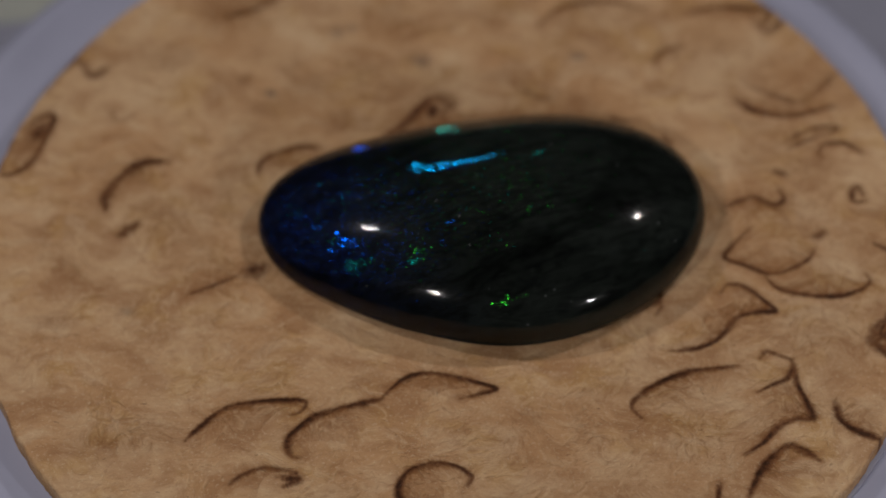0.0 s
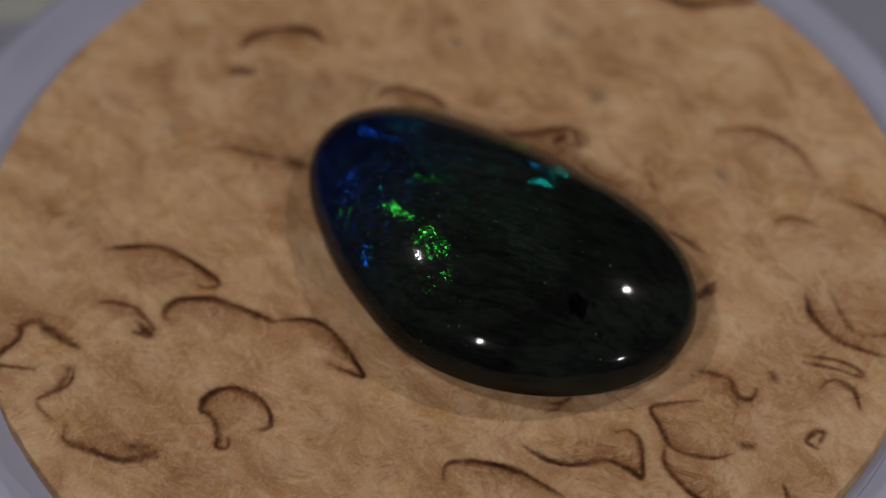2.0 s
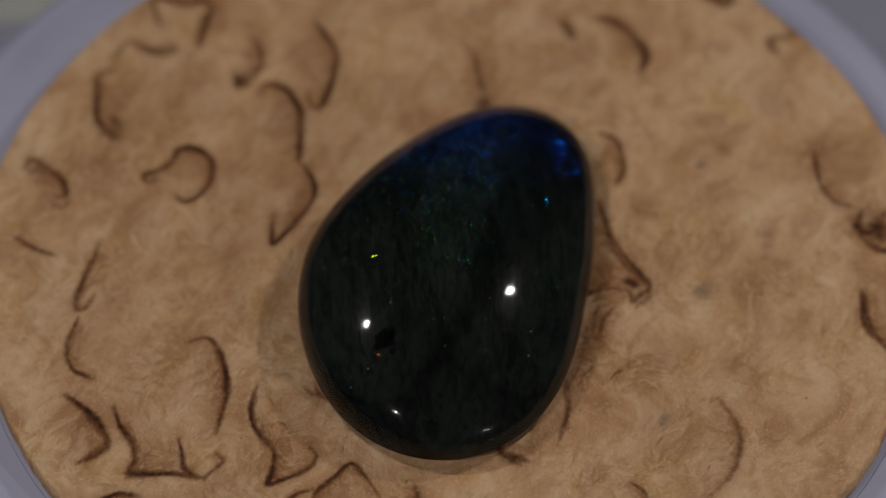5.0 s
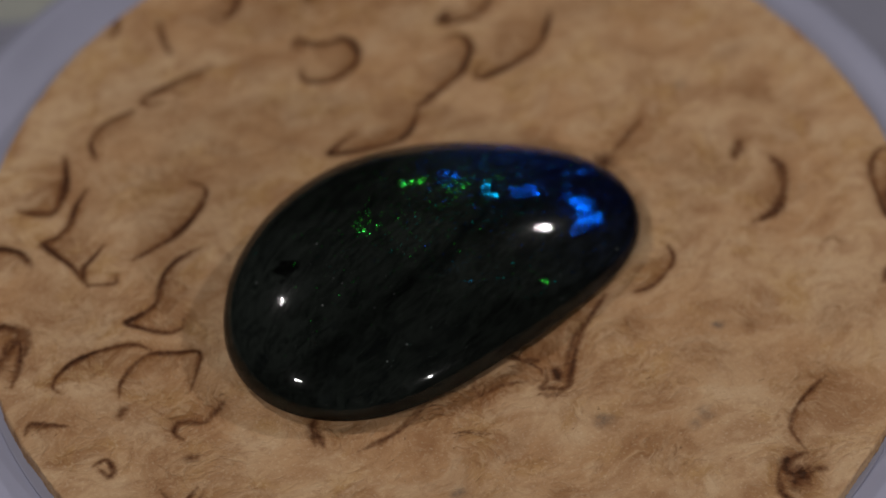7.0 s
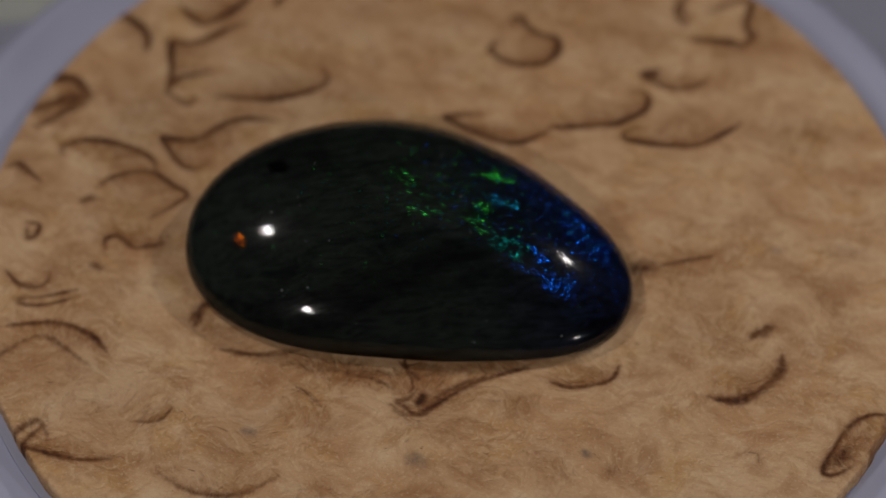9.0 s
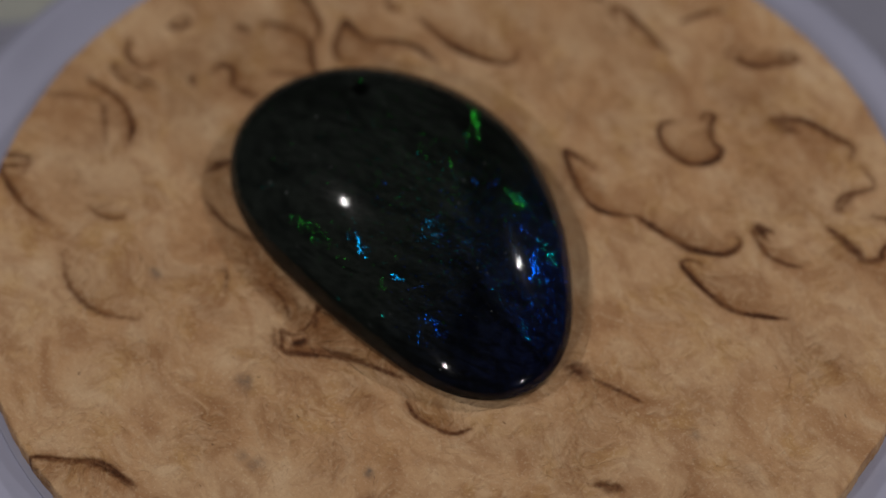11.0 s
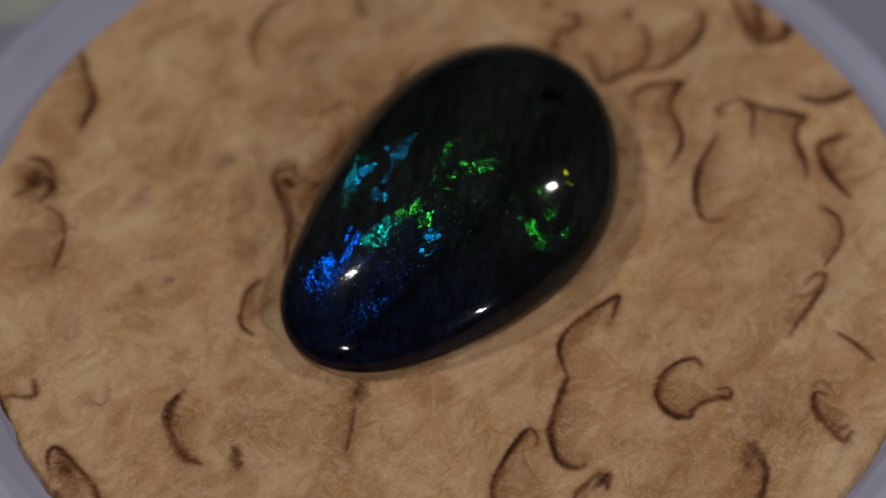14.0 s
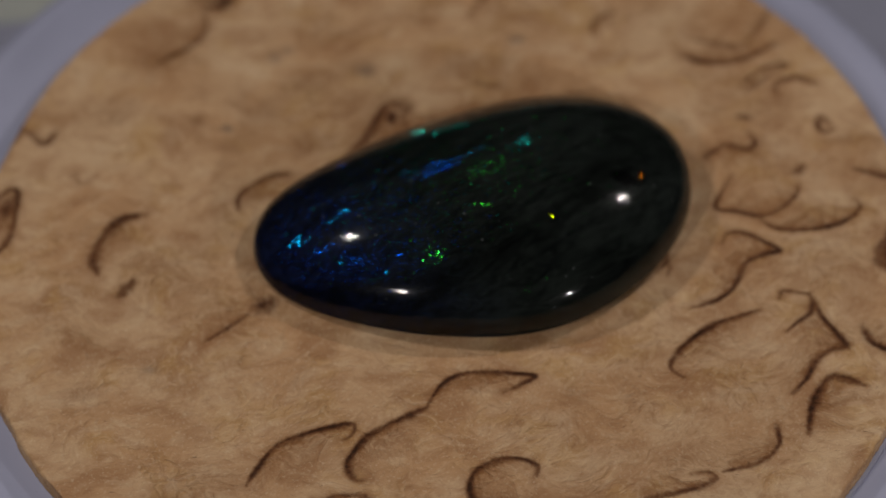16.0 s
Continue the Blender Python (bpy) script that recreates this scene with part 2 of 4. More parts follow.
def vein(width, side, depth, *points):
    """A dark curl in the wood, in mm from the axis; side 1 or -1: its brown lobe lies to the left or right."""
    line = smooth_line(points)
    reach = 2.6
    near = np.flatnonzero((DX > line[:, 0].min() - reach) & (DX < line[:, 0].max() + reach) & (DY > line[:, 1].min() - reach) & (DY < line[:, 1].max() + reach))
    best = np.full(near.size, 1e9)
    sign = np.zeros(near.size)
    total = len(line) - 1
    thick, fade, lobe = np.ones(near.size), np.ones(near.size), np.zeros(near.size)
    for k in range(total):
        a, d = line[k], line[k + 1] - line[k]
        px, py = DX[near] - a[0], DY[near] - a[1]
        s = np.clip((px * d[0] + py * d[1]) / (d @ d + 1e-9), 0, 1)
        dist = np.hypot(px - s * d[0], py - s * d[1])
        hit = dist < best
        best[hit], sign[hit] = dist[hit], (d[0] * py - d[1] * px)[hit]
        thick[hit] = 0.6 + 0.4 * math.sin(math.pi * (k + 0.5) / total) ** 0.6 + (0.18 * math.sin(k * 0.31 + line[0, 0]) if total > 12 else 0)
        lobe[hit] = math.sin(math.pi * (k + 0.5) / total) ** 0.8
        fade[hit] = min(1.0, 0.6 + 3.0 * (k + 0.5) / total, 0.6 + 3.0 * (total - k - 0.5) / total) * (0.86 + 0.14 * math.sin(k * 0.17 + 2 * line[0, 1]))
    within = sign * side > 0
    value = depth * fade * np.exp(-(best / (width * 1.3 * thick * np.where(within, 1.3, 1.0))) ** 2)
    VEIN[near] = np.maximum(VEIN[near], value)
    tint = np.where(within, lobe * (0.5 * np.exp(-best / 0.5) + 0.5 * np.exp(-(best / 1.9) ** 2)), 0) + 0.68 * np.exp(-best / 0.27) * np.where(within, 1 - lobe, 1)
    LOBE[near] = np.maximum(LOBE[near], depth * tint)


def blotch(where, size, turn, depth):
    """A soft brown cloud in the wood."""
    c, s = math.cos(radians(turn)), math.sin(radians(turn))
    x, y = DX - where[0], DY - where[1]
    d = np.hypot((c * x + s * y) / size[0], (c * y - s * x) / size[1])
    LOBE[:] = np.maximum(LOBE, depth * 0.9 * np.exp(-d ** 2.5))


def stain(where, radius, depth):
    d = np.hypot(DX - where[0], (DY - where[1]) * 1.3)
    STAIN[:] = np.maximum(STAIN, depth * np.exp(-(d / radius) ** 2))


vein(.16, -1, 1, (-13.54, -12.33), (-12.66, -11.27), (-11.53, -10.28), (-10.09, -9.92), (-8.63, -9.79), (-7.47, -9.87), (-7.60, -10.51), (-8.17, -10.76))
vein(.2, -1, 1, (-7.53, -13.42), (-8.11, -13.35), (-8.33, -12.36), (-7.86, -11.66), (-6.86, -10.77), (-5.13, -10.17), (-3.53, -9.75))
vein(.15, -1, 1, (-3.53, -9.75), (-3.10, -9.17), (-2.22, -8.38), (-1.05, -8.09), (0.42, -8.39), (1.59, -8.76), (2.40, -9.13), (1.58, -9.49), (0.56, -9.77))
vein(.17, -1, .8, (-11.21, -15.08), (-10.52, -14.46), (-9.38, -14.04), (-7.79, -14.40), (-8.79, -14.64))
vein(.18, 1, 1, (0.91, -15.20), (1.06, -14.62), (0.38, -14.01), (-0.66, -13.80), (-1.75, -14.06), (-2.42, -14.67), (-2.65, -15.63), (-2.24, -16.38), (-1.81, -16.29), (-1.15, -16.44), (-0.46, -16.95), (-0.01, -17.45), (0.44, -17.11), (0.08, -16.67))
vein(.16, 1, 1, (11.48, -6.77), (12.81, -6.63), (13.87, -6.16), (14.66, -5.24), (15.30, -4.49), (16.20, -4.24), (17.16, -4.13), (16.56, -3.37), (15.71, -2.54), (14.82, -2.34), (14.34, -2.91))
vein(.14, 1, .9, (16.18, 1.52), (15.50, 0.73), (14.67, -0.51), (15.81, -1.13), (16.93, -1.68), (17.94, -1.48), (19.09, -0.76), (19.60, 0.07))
vein(.15, 1, 1, (16.80, -1.86), (17.35, -2.62), (18.66, -3.08), (20.45, -3.21), (21.67, -2.84), (22.31, -2.27), (22.20, -1.81))
vein(.18, -1, 1, (9.84, -11.04), (9.37, -10.40), (9.60, -9.79), (10.66, -8.89), (12.15, -8.17), (13.63, -7.89), (14.96, -7.75))
vein(.16, 0, .9, (15.89, -9.46), (16.65, -9.00), (17.56, -8.49), (17.83, -7.47), (17.21, -7.10), (16.49, -6.80), (16.17, -7.28))
vein(.17, -1, 1, (17.93, -7.29), (17.98, -8.75), (18.34, -9.84), (18.69, -11.09), (17.81, -11.16), (16.91, -11.62), (15.98, -12.68), (15.01, -13.38))
vein(.2, 1, 1, (19.87, -10.03), (19.99, -11.10), (20.66, -11.82), (21.78, -12.36), (22.23, -12.43))
vein(.22, -1, 1, (15.06, -15.99), (15.73, -14.43), (16.67, -13.21), (17.42, -12.76), (18.25, -13.22), (18.79, -13.75))
vein(.15, -1, .9, (13.65, -15.08), (13.44, -16.24), (12.18, -17.12), (10.20, -17.24))
vein(.4, 0, .9, (22.94, -4.73), (22.29, -5.47), (22.64, -6.21))
vein(.6, 0, 1, (-10.66, -1.39), (-10.22, -1.24), (-9.95, -1.12))
vein(.14, 0, .25, (-21.47, -5.77), (-19.12, -5.41), (-17.13, -3.93))
vein(.14, 0, .9, (10.57, -3.90), (11.03, -3.53), (11.21, -2.77))
vein(.3, -1, .9, (24.70, -6.36), (24.27, -6.94), (23.13, -7.17), (22.23, -6.43), (22.13, -5.95), (23.06, -5.91), (23.81, -5.06))
vein(.15, 0, .8, (11.64, 6.64), (11.79, 7.31), (11.82, 7.97))
vein(.15, 0, .8, (10.89, -4.36), (11.14, -3.89), (11.16, -3.19))
vein(.17, -1, .9, (-5.72, 6.68), (-3.44, 8.12), (-1.86, 9.79), (-0.91, 10.89), (-0.07, 10.51), (0.34, 10.26), (-0.16, 10.01), (-0.53, 9.27))
vein(.14, 0, 1, (0.56, 7.69), (0.36, 8.09))
vein(.16, 0, 1, (0.04, 8.33), (-0.42, 8.62))
vein(.35, 0, 1, (-0.93, 9.68), (-0.83, 10.04))
vein(.16, 0, .6, (0.64, 9.56), (2.01, 9.10), (3.28, 9.11), (3.28, 8.20))
vein(.15, 0, .8, (5.86, 8.10), (7.13, 8.79), (8.68, 9.11), (9.82, 9.06))
vein(.17, 1, .9, (-4.08, 21.77), (-2.77, 21.94), (-1.63, 22.50), (-0.86, 23.52), (0.05, 24.63), (0.67, 25.54))
vein(.2, -1, .9, (-7.33, 22.80), (-6.97, 21.88), (-7.54, 20.78), (-8.54, 20.32), (-9.41, 20.43))
vein(.6, 0, 1, (-7.77, 21.83), (-8.43, 21.42), (-8.87, 21.38))
vein(.3, 0, .9, (-8.87, 21.38), (-9.71, 21.68))
vein(.15, -1, .8, (-9.47, 20.15), (-9.57, 18.71), (-10.66, 17.69), (-12.20, 17.03), (-12.95, 16.85))
vein(.2, -1, .9, (-1.01, 23.93), (-1.28, 23.00), (-2.61, 22.14), (-4.12, 21.62))
vein(.18, -1, .9, (21.34, 10.13), (20.22, 9.72), (18.79, 9.36), (16.98, 9.76), (15.86, 10.61))
vein(.2, -1, .6, (22.30, 12.97), (21.37, 12.29), (20.36, 10.99), (19.25, 10.40), (17.71, 11.06), (16.47, 11.72))
vein(.15, 0, .8, (18.60, 7.08), (20.14, 7.89), (21.41, 8.38), (20.93, 8.65), (19.79, 8.35), (18.40, 7.51))
vein(.18, 0, .8, (22.66, 6.70), (21.68, 7.40), (20.65, 7.35), (20.27, 6.78), (20.34, 6.23))
vein(.18, 0, .8, (22.64, 3.31), (21.89, 3.28), (21.86, 4.04), (22.22, 4.24), (22.47, 3.50))
vein(.17, 1, .9, (17.89, 4.06), (18.10, 3.50), (17.55, 3.09), (16.59, 3.62), (15.71, 3.39), (15.00, 2.98))
vein(.17, 0, .8, (12.17, 7.72), (12.00, 6.98), (11.53, 6.59))
vein(.16, 0, .7, (10.43, 9.11), (8.81, 9.15), (7.09, 8.60), (6.23, 8.20))
vein(.1, 0, 1, (0.81, 7.78), (0.20, 8.30), (-0.28, 9.19), (-0.15, 9.55))
vein(.18, -1, .7, (0.53, 10.59), (-0.37, 10.98), (-1.21, 10.41), (-2.03, 9.11), (-3.17, 8.04), (-4.76, 7.35))
vein(.13, 1, .9, (-7.11, 7.25), (-8.14, 7.39), (-9.31, 6.97), (-10.18, 6.38), (-10.41, 5.44))
vein(.3, 1, .9, (-15.33, 6.34), (-16.66, 6.28), (-17.85, 5.31), (-18.61, 3.97), (-18.54, 2.85))
vein(.38, 0, 1, (-16.77, 1.94), (-17.68, 1.14))
vein(.22, 0, .8, (-19.01, 13.17), (-19.88, 12.61), (-20.57, 13.63), (-21.42, 13.76))
vein(.22, 0, .8, (18.94, 16.75), (18.06, 15.67), (17.25, 16.50))
vein(.05, 0, .6, (5.91, 10.72), (4.87, 11.03), (4.40, 11.55))
vein(.05, 0, .6, (-17.78, 9.32), (-18.36, 9.30), (-18.50, 9.83))
vein(.05, 0, .8, (5.75, 10.52), (5.06, 10.78), (4.14, 11.51))
vein(.05, 0, .6, (5.64, 10.65), (4.83, 10.78), (3.84, 11.68))
vein(.2, -1, .9, (-2.06, -19.72), (-2.36, -20.68), (-3.09, -21.43), (-4.78, -22.08), (-5.96, -22.48), (-6.61, -21.88))
vein(.25, 0, 1, (-8.42, -14.75), (-7.67, -14.78), (-8.40, -15.19))
vein(.2, 0, .8, (-9.83, -17.89), (-11.33, -18.29))
vein(.18, 1, .9, (-10.53, -20.37), (-11.18, -20.89), (-12.44, -21.49), (-12.55, -19.60), (-13.02, -18.91), (-12.41, -18.06), (-10.77, -18.15), (-9.95, -17.81))
vein(.18, 0, .8, (-9.08, -18.88), (-8.49, -19.89), (-8.90, -21.69), (-7.56, -22.03))
vein(.2, -1, .9, (1.49, -23.77), (0.76, -23.66), (1.13, -22.52), (1.76, -21.42), (2.62, -20.96), (2.89, -21.44))
vein(.18, 0, .8, (6.07, -22.65), (6.53, -21.25), (6.68, -19.96))
vein(.25, 0, .8, (8.05, -24.16), (8.50, -23.15), (9.07, -22.86))
vein(.15, -1, .9, (13.67, 17.13), (15.24, 17.56), (17.41, 17.51), (18.26, 17.31), (17.96, 16.44), (17.59, 15.95))
vein(.1, -1, .7, (11.51, 13.35), (11.98, 14.28), (13.29, 14.66))
vein(.18, 1, .7, (11.02, 17.45), (8.89, 18.18), (6.57, 17.70), (5.08, 16.20))
vein(.18, -1, .9, (-23.16, 8.96), (-22.37, 9.70), (-21.76, 9.60), (-22.08, 8.12), (-22.68, 6.43), (-23.56, 5.55), (-24.37, 5.37))
vein(.45, 0, .9, (-22.24, 9.05), (-22.78, 8.07))
vein(.15, 0, .7, (-24.37, 5.37), (-24.35, 6.62), (-23.82, 8.11))
vein(.14, -1, .7, (-10.27, -1.09), (-10.98, -1.53), (-12.40, -2.25), (-13.98, -2.97))
vein(.17, -1, .8, (8.54, -16.98), (9.36, -17.03), (9.75, -17.50), (9.02, -17.84), (7.28, -17.95), (5.20, -17.98))
vein(.28, 0, .7, (1.60, -22.64), (1.13, -23.07), (1.79, -23.36))
vein(.13, 0, .6, (2.71, -20.73), (3.22, -20.71), (3.53, -20.98), (3.28, -21.59), (2.90, -22.00))
vein(.42, 0, .9, (-2.07, -19.66), (-2.17, -20.15), (-2.62, -20.75))
vein(.38, 0, .8, (-8.57, -20.43), (-8.95, -19.55), (-9.20, -19.03))
vein(.45, 0, .8, (-3.40, -20.52), (-2.71, -19.98), (-2.36, -19.80))
vein(.32, 0, .8, (-12.43, -18.24), (-11.47, -18.12), (-10.25, -17.85))
vein(.35, -1, .9, (25.04, -4.43), (24.24, -4.92), (23.28, -5.51), (22.47, -5.90))
vein(.18, -1, .9, (22.47, -5.90), (23.12, -4.44), (24.19, -3.25))
vein(.3, 0, .8, (11.29, 6.25), (11.80, 6.65), (11.85, 7.85))
vein(.17, -1, .8, (24.84, -0.16), (24.33, -0.62), (23.46, -0.12), (22.63, 0.44))
vein(.35, 0, .7, (20.09, 1.12), (19.73, 0.88))
vein(.3, 0, .9, (18.19, 5.23), (17.84, 5.39))
vein(.3, 0, .95, (-22.55, 11.55), (-21.8, 13.0), (-20.6, 14.6))
vein(.3, 0, 1, (-8.39, 21.61), (-7.93, 20.75), (-8.6, 20.2))
stain((-9.80, 11.18), .25, 1)
stain((7.43, 13.87), .3, .8)
stain((-1.44, 13.44), .35, 1)
stain((-1.42, 13.52), .4, .8)
stain((-6.23, 15.60), .4, .6)
stain((7.18, 13.90), .35, .9)
stain((-1.26, 13.73), .35, .8)
stain((-9.91, 11.32), .28, .9)
stain((-5.44, 16.11), .4, .6)
stain((-1.78, 13.71), .4, .7)
stain((-6.25, 15.95), .4, .6)
stain((-16.98, -4.00), .4, .5)
stain((-1.49, 13.69), .4, .6)
blotch((-12.2, -1.8), (1.9, 1.0), 35, .55)
blotch((-8.6, 20.9), (2.0, 1.4), 20, .6)
blotch((0.7, -19.6), (2.04, 2.14), -56, .5)
blotch((-15.6, -11.8), (1.15, 2.44), -101, .35)
blotch((18.9, -0.2), (1.74, 2.12), 140, .3)
blotch((-16.9, -12.4), (2.60, 0.71), -0, .5)
blotch((-20.7, -4.7), (1.34, 0.60), -0, .4)
blotch((3.8, -13.8), (1.72, 1.39), -0, .3)
blotch((-3.0, 11.3), (0.89, 1.49), 127, .45)
blotch((-4.6, 13.5), (1.49, 1.49), 127, .4)
blotch((-8.3, 12.7), (1.80, 1.15), 127, .35)
blotch((-3.1, 16.3), (2.35, 1.46), 127, .35)
blotch((2.7, 9.0), (0.90, 1.36), 80, .95)
blotch((0.0, 9.1), (1.65, 1.03), 139, .8)
blotch((5.1, 8.5), (1.47, 1.00), 173, .5)
blotch((-0.1, -19.9), (2.07, 1.48), -74, .55)
blotch((3.2, -16.4), (1.50, 0.95), -74, .4)
blotch((7.2, -11.8), (1.83, 1.18), -74, .35)
blotch((-13.0, -0.9), (3.75, 1.75), -74, .3)
blotch((3.5, 9.1), (0.85, 4.62), -91, 1)
blotch((-0.6, 8.3), (1.08, 1.70), -101, .95)
blotch((-4.1, 6.8), (0.75, 2.49), -65, .8)
blotch((-8.4, 21.8), (1.31, 0.95), -145, .8)
blotch((4.5, 12.3), (2.32, 1.06), -177, .4)
blotch((-11.3, 12.1), (0.40, 0.56), -177, .6)
blotch((10.4, 8.0), (1.77, 0.73), -178, .5)
blotch((-4.7, 9.0), (1.52, 0.70), -153, .4)
blotch((-15.7, 13.8), (1.43, 1.04), -177, .4)
blotch((-17.6, 4.8), (1.36, 1.00), -133, .5)
blotch((20.8, 11.9), (1.49, 0.88), -141, .5)
blotch((4.2, -11.4), (1.77, 1.10), 77, .3)
blotch((-5.8, 9.1), (0.93, 1.05), 77, .5)
blotch((-12.1, 17.5), (2.04, 1.64), 38, .5)
blotch((-14.2, 1.4), (1.75, 0.72), -46, .45)
blotch((-1.5, -19.7), (1.43, 1.04), -46, .5)
blotch((6.1, -15.2), (2.08, 1.01), 23, .3)
blotch((4.4, 9.3), (3.24, 0.84), 177, .5)
blotch((15.3, 14.4), (2.16, 1.06), -169, .35)
blotch((-12.3, 18.8), (1.74, 1.43), 151, .35)
blotch((17.2, -14.0), (1.22, 1.19), 150, .35)
blotch((8.7, -16.1), (2.00, 0.99), -171, .4)
blotch((-23.0, 7.8), (0.87, 2.14), -21, .8)
blotch((-3.5, -21.2), (2.01, 0.96), -142, .4)
blotch((12.3, -12.1), (3.99, 3.55), 150, .28)
blotch((18.9, -5.6), (3.87, 2.97), 151, .32)
blotch((18.1, 1.6), (3.79, 3.20), 151, .28)
blotch((22.9, 0.9), (2.90, 2.47), 151, .32)
blotch((3.2, -13.0), (4.68, 2.46), 150, .25)
blotch((-5.5, -18.4), (3.49, 2.85), -74, .28)
blotch((9.4, -16.6), (3.67, 3.55), -74, .25)
blotch((14.4, -7.5), (3.77, 2.49), -74, .25)
blotch((19.2, 11.5), (3.44, 3.28), -123, .3)
blotch((14.8, -6.0), (6.37, 1.71), -123, .25)
blotch((-15.3, 2.0), (2.63, 1.62), -46, .35)
blotch((-11.9, -1.5), (2.06, 1.26), 21, .4)
blotch((-20.2, -1.2), (2.00, 0.76), -46, .45)
blotch((7.3, 14.1), (3.38, 2.37), -101, .25)
blotch((-5.0, 12.8), (1.85, 0.89), -64, .25)
blotch((-2.7, -19.6), (3.51, 2.16), 53, .25)
blotch((3.0, -15.7), (2.61, 1.42), 53, .3)
blotch((7.8, -9.1), (3.53, 1.05), 35, .22)
blotch((17.9, 6.9), (3.20, 2.14), 53, .25)
blotch((3.1, 17.1), (1.86, 1.02), 53, .3)
blotch((10.3, -7.5), (2.03, 1.06), 77, .22)
blotch((14.8, 14.1), (2.61, 2.12), 77, .25)
blotch((17.3, 12.5), (3.19, 1.77), -177, .3)
blotch((18.9, 5.6), (2.97, 1.49), -178, .3)
blotch((5.2, 10.5), (4.08, 1.07), -177, .3)
blotch((-9.4, 10.6), (1.74, 1.07), -177, .2)
blotch((-13.7, 2.3), (2.69, 1.51), -178, .3)
blotch((-12.1, 4.2), (4.05, 1.40), -135, .22)
blotch((-9.9, -9.8), (2.39, 1.13), -123, .25)


def wooden_disc():
    rng = np.random.default_rng(5)
    wave = sum(a * np.sin(k * turn_a + b) for k, a, b in zip((3, 7, 13, 29, 61), (0.03, 0.03, 0.025, 0.025, 0.02), rng.uniform(0, 6, 5)))
    wave = wave - 0.4 * np.exp(-((turn_a - radians(CHIP)) / 0.035) ** 2)
    rough = rng.normal(0, 0.018, STEPS) + 0.03 * np.clip(np.convolve(rng.normal(0, 1, STEPS), np.ones(9) / 4, "same"), -1, 1)
    x, y = DX.reshape(RINGS, STEPS), DY.reshape(RINGS, STEPS)
    layers = [np.stack([x, y, np.zeros_like(x)], -1)]
    for r, z, w in ((RADIUS - 0.03, -0.05, 0.6), (RADIUS, -0.2, 1.0), (RADIUS + 0.02, -0.7, 1.0), (RADIUS - 0.05, -1.29, 0.8)):
        rr = r + w * (wave + rough)
        layers.append(np.stack([rr * np.cos(turn_a), rr * np.sin(turn_a), np.full(STEPS, z)], -1)[None])
    co = np.concatenate(layers).reshape(-1, 3) * MM
    rows = RINGS + 4
    i = np.arange(rows - 1)[:, None] * STEPS
    k = np.arange(STEPS)[None]
    j = (k + 1) % STEPS
    faces = np.stack([i + k, i + STEPS + k, i + STEPS + j, i + j], -1).reshape(-1, 4)
    mesh = bpy.data.meshes.new("wooden_disc")
    mesh.vertices.add(len(co))
    mesh.vertices.foreach_set("co", co.ravel())
    mesh.loops.add(faces.size)
    mesh.loops.foreach_set("vertex_index", faces.ravel().astype(np.int32))
    mesh.polygons.add(len(faces))
    mesh.polygons.foreach_set("loop_start", (np.arange(len(faces)) * 4).astype(np.int32))
    mesh.polygons.foreach_set("use_smooth", np.ones(len(faces), bool))
    mesh.update(calc_edges=True)
    for name, values in (("vein", VEIN), ("lobe", LOBE), ("stain", STAIN)):
        full = np.concatenate([values, np.tile(values[-STEPS:], 4)])
        mesh.attributes.new(name, "FLOAT", "POINT").data.foreach_set("value", full.astype(np.float32))
    return tagged(part("wooden_disc", mesh, WOOD), "round slice of curly birch burl with dark brown curls", "wooden disc")


disc = wooden_disc()
film = part("backing_film", lathe([(25.3, PLATE_TOP + 0.004), (25.42, PLATE_TOP + 0.05), (25.4, PLATE_TOP + 0.11), (25.3, PLATE_TOP + 0.12), (24.5, PLATE_TOP + 0.12)], 240), FILM, disc, "thin clear plastic backing under the wood")
film.location = (0.00026, 0.0002, 0)

# ---- the opal ----
CENTRE = (-0.524, 0.229)
RISE, GIRDLE, FOOT = 4.146, 0.569, 0.940
ROUND, SHOULDER = 2.353, 0.338
EGG = (9.182, 2.177, 0.964, 2.379, 0.05, 0.133, 0.628, 0.222, 0.092, -0.046, 0.19)
LEAN = (0.295, 0.038, -0.238, -0.045, -0.712)
GIRDLE_LEAN = (0.144, -0.161, -0.084, -0.034)


def outline(a):
    r = EGG[0]
    for k in range(1, 6):
        r = r + EGG[2 * k - 1] * np.cos(k * a) + EGG[2 * k] * np.sin(k * a)
    return r


def crown(a, rho):
    """Height of the dome at a share rho of the way from the middle to the girdle, towards the angle a."""
    d = rho * outline(a) / 10
    x, y = d * np.cos(a), d * np.sin(a)
    g = GIRDLE + rho * (GIRDLE_LEAN[0] * np.cos(a) + GIRDLE_LEAN[1] * np.sin(a)) + rho ** 2 * (GIRDLE_LEAN[2] * np.cos(2 * a) + GIRDLE_LEAN[3] * np.sin(2 * a))
    swell = 1 + LEAN[0] * x + LEAN[1] * y + LEAN[2] * x * x + LEAN[3] * x * y + LEAN[4] * y * y
    return g, RISE * np.maximum(1 - rho ** ROUND, 0.0) ** SHOULDER * swell


def edge_share(x, y):
    """0 at the middle of the stone, 1 at its girdle."""
    dx, dy = x - CENTRE[0], y - CENTRE[1]
    return math.hypot(dx, dy) / float(outline(math.atan2(dy, dx)))


def cap_terms(x, y):
    return np.stack([x ** 0, x, y, x * x, x * y, y * y, x ** 3, x * x * y, x * y * y, y ** 3], -1)


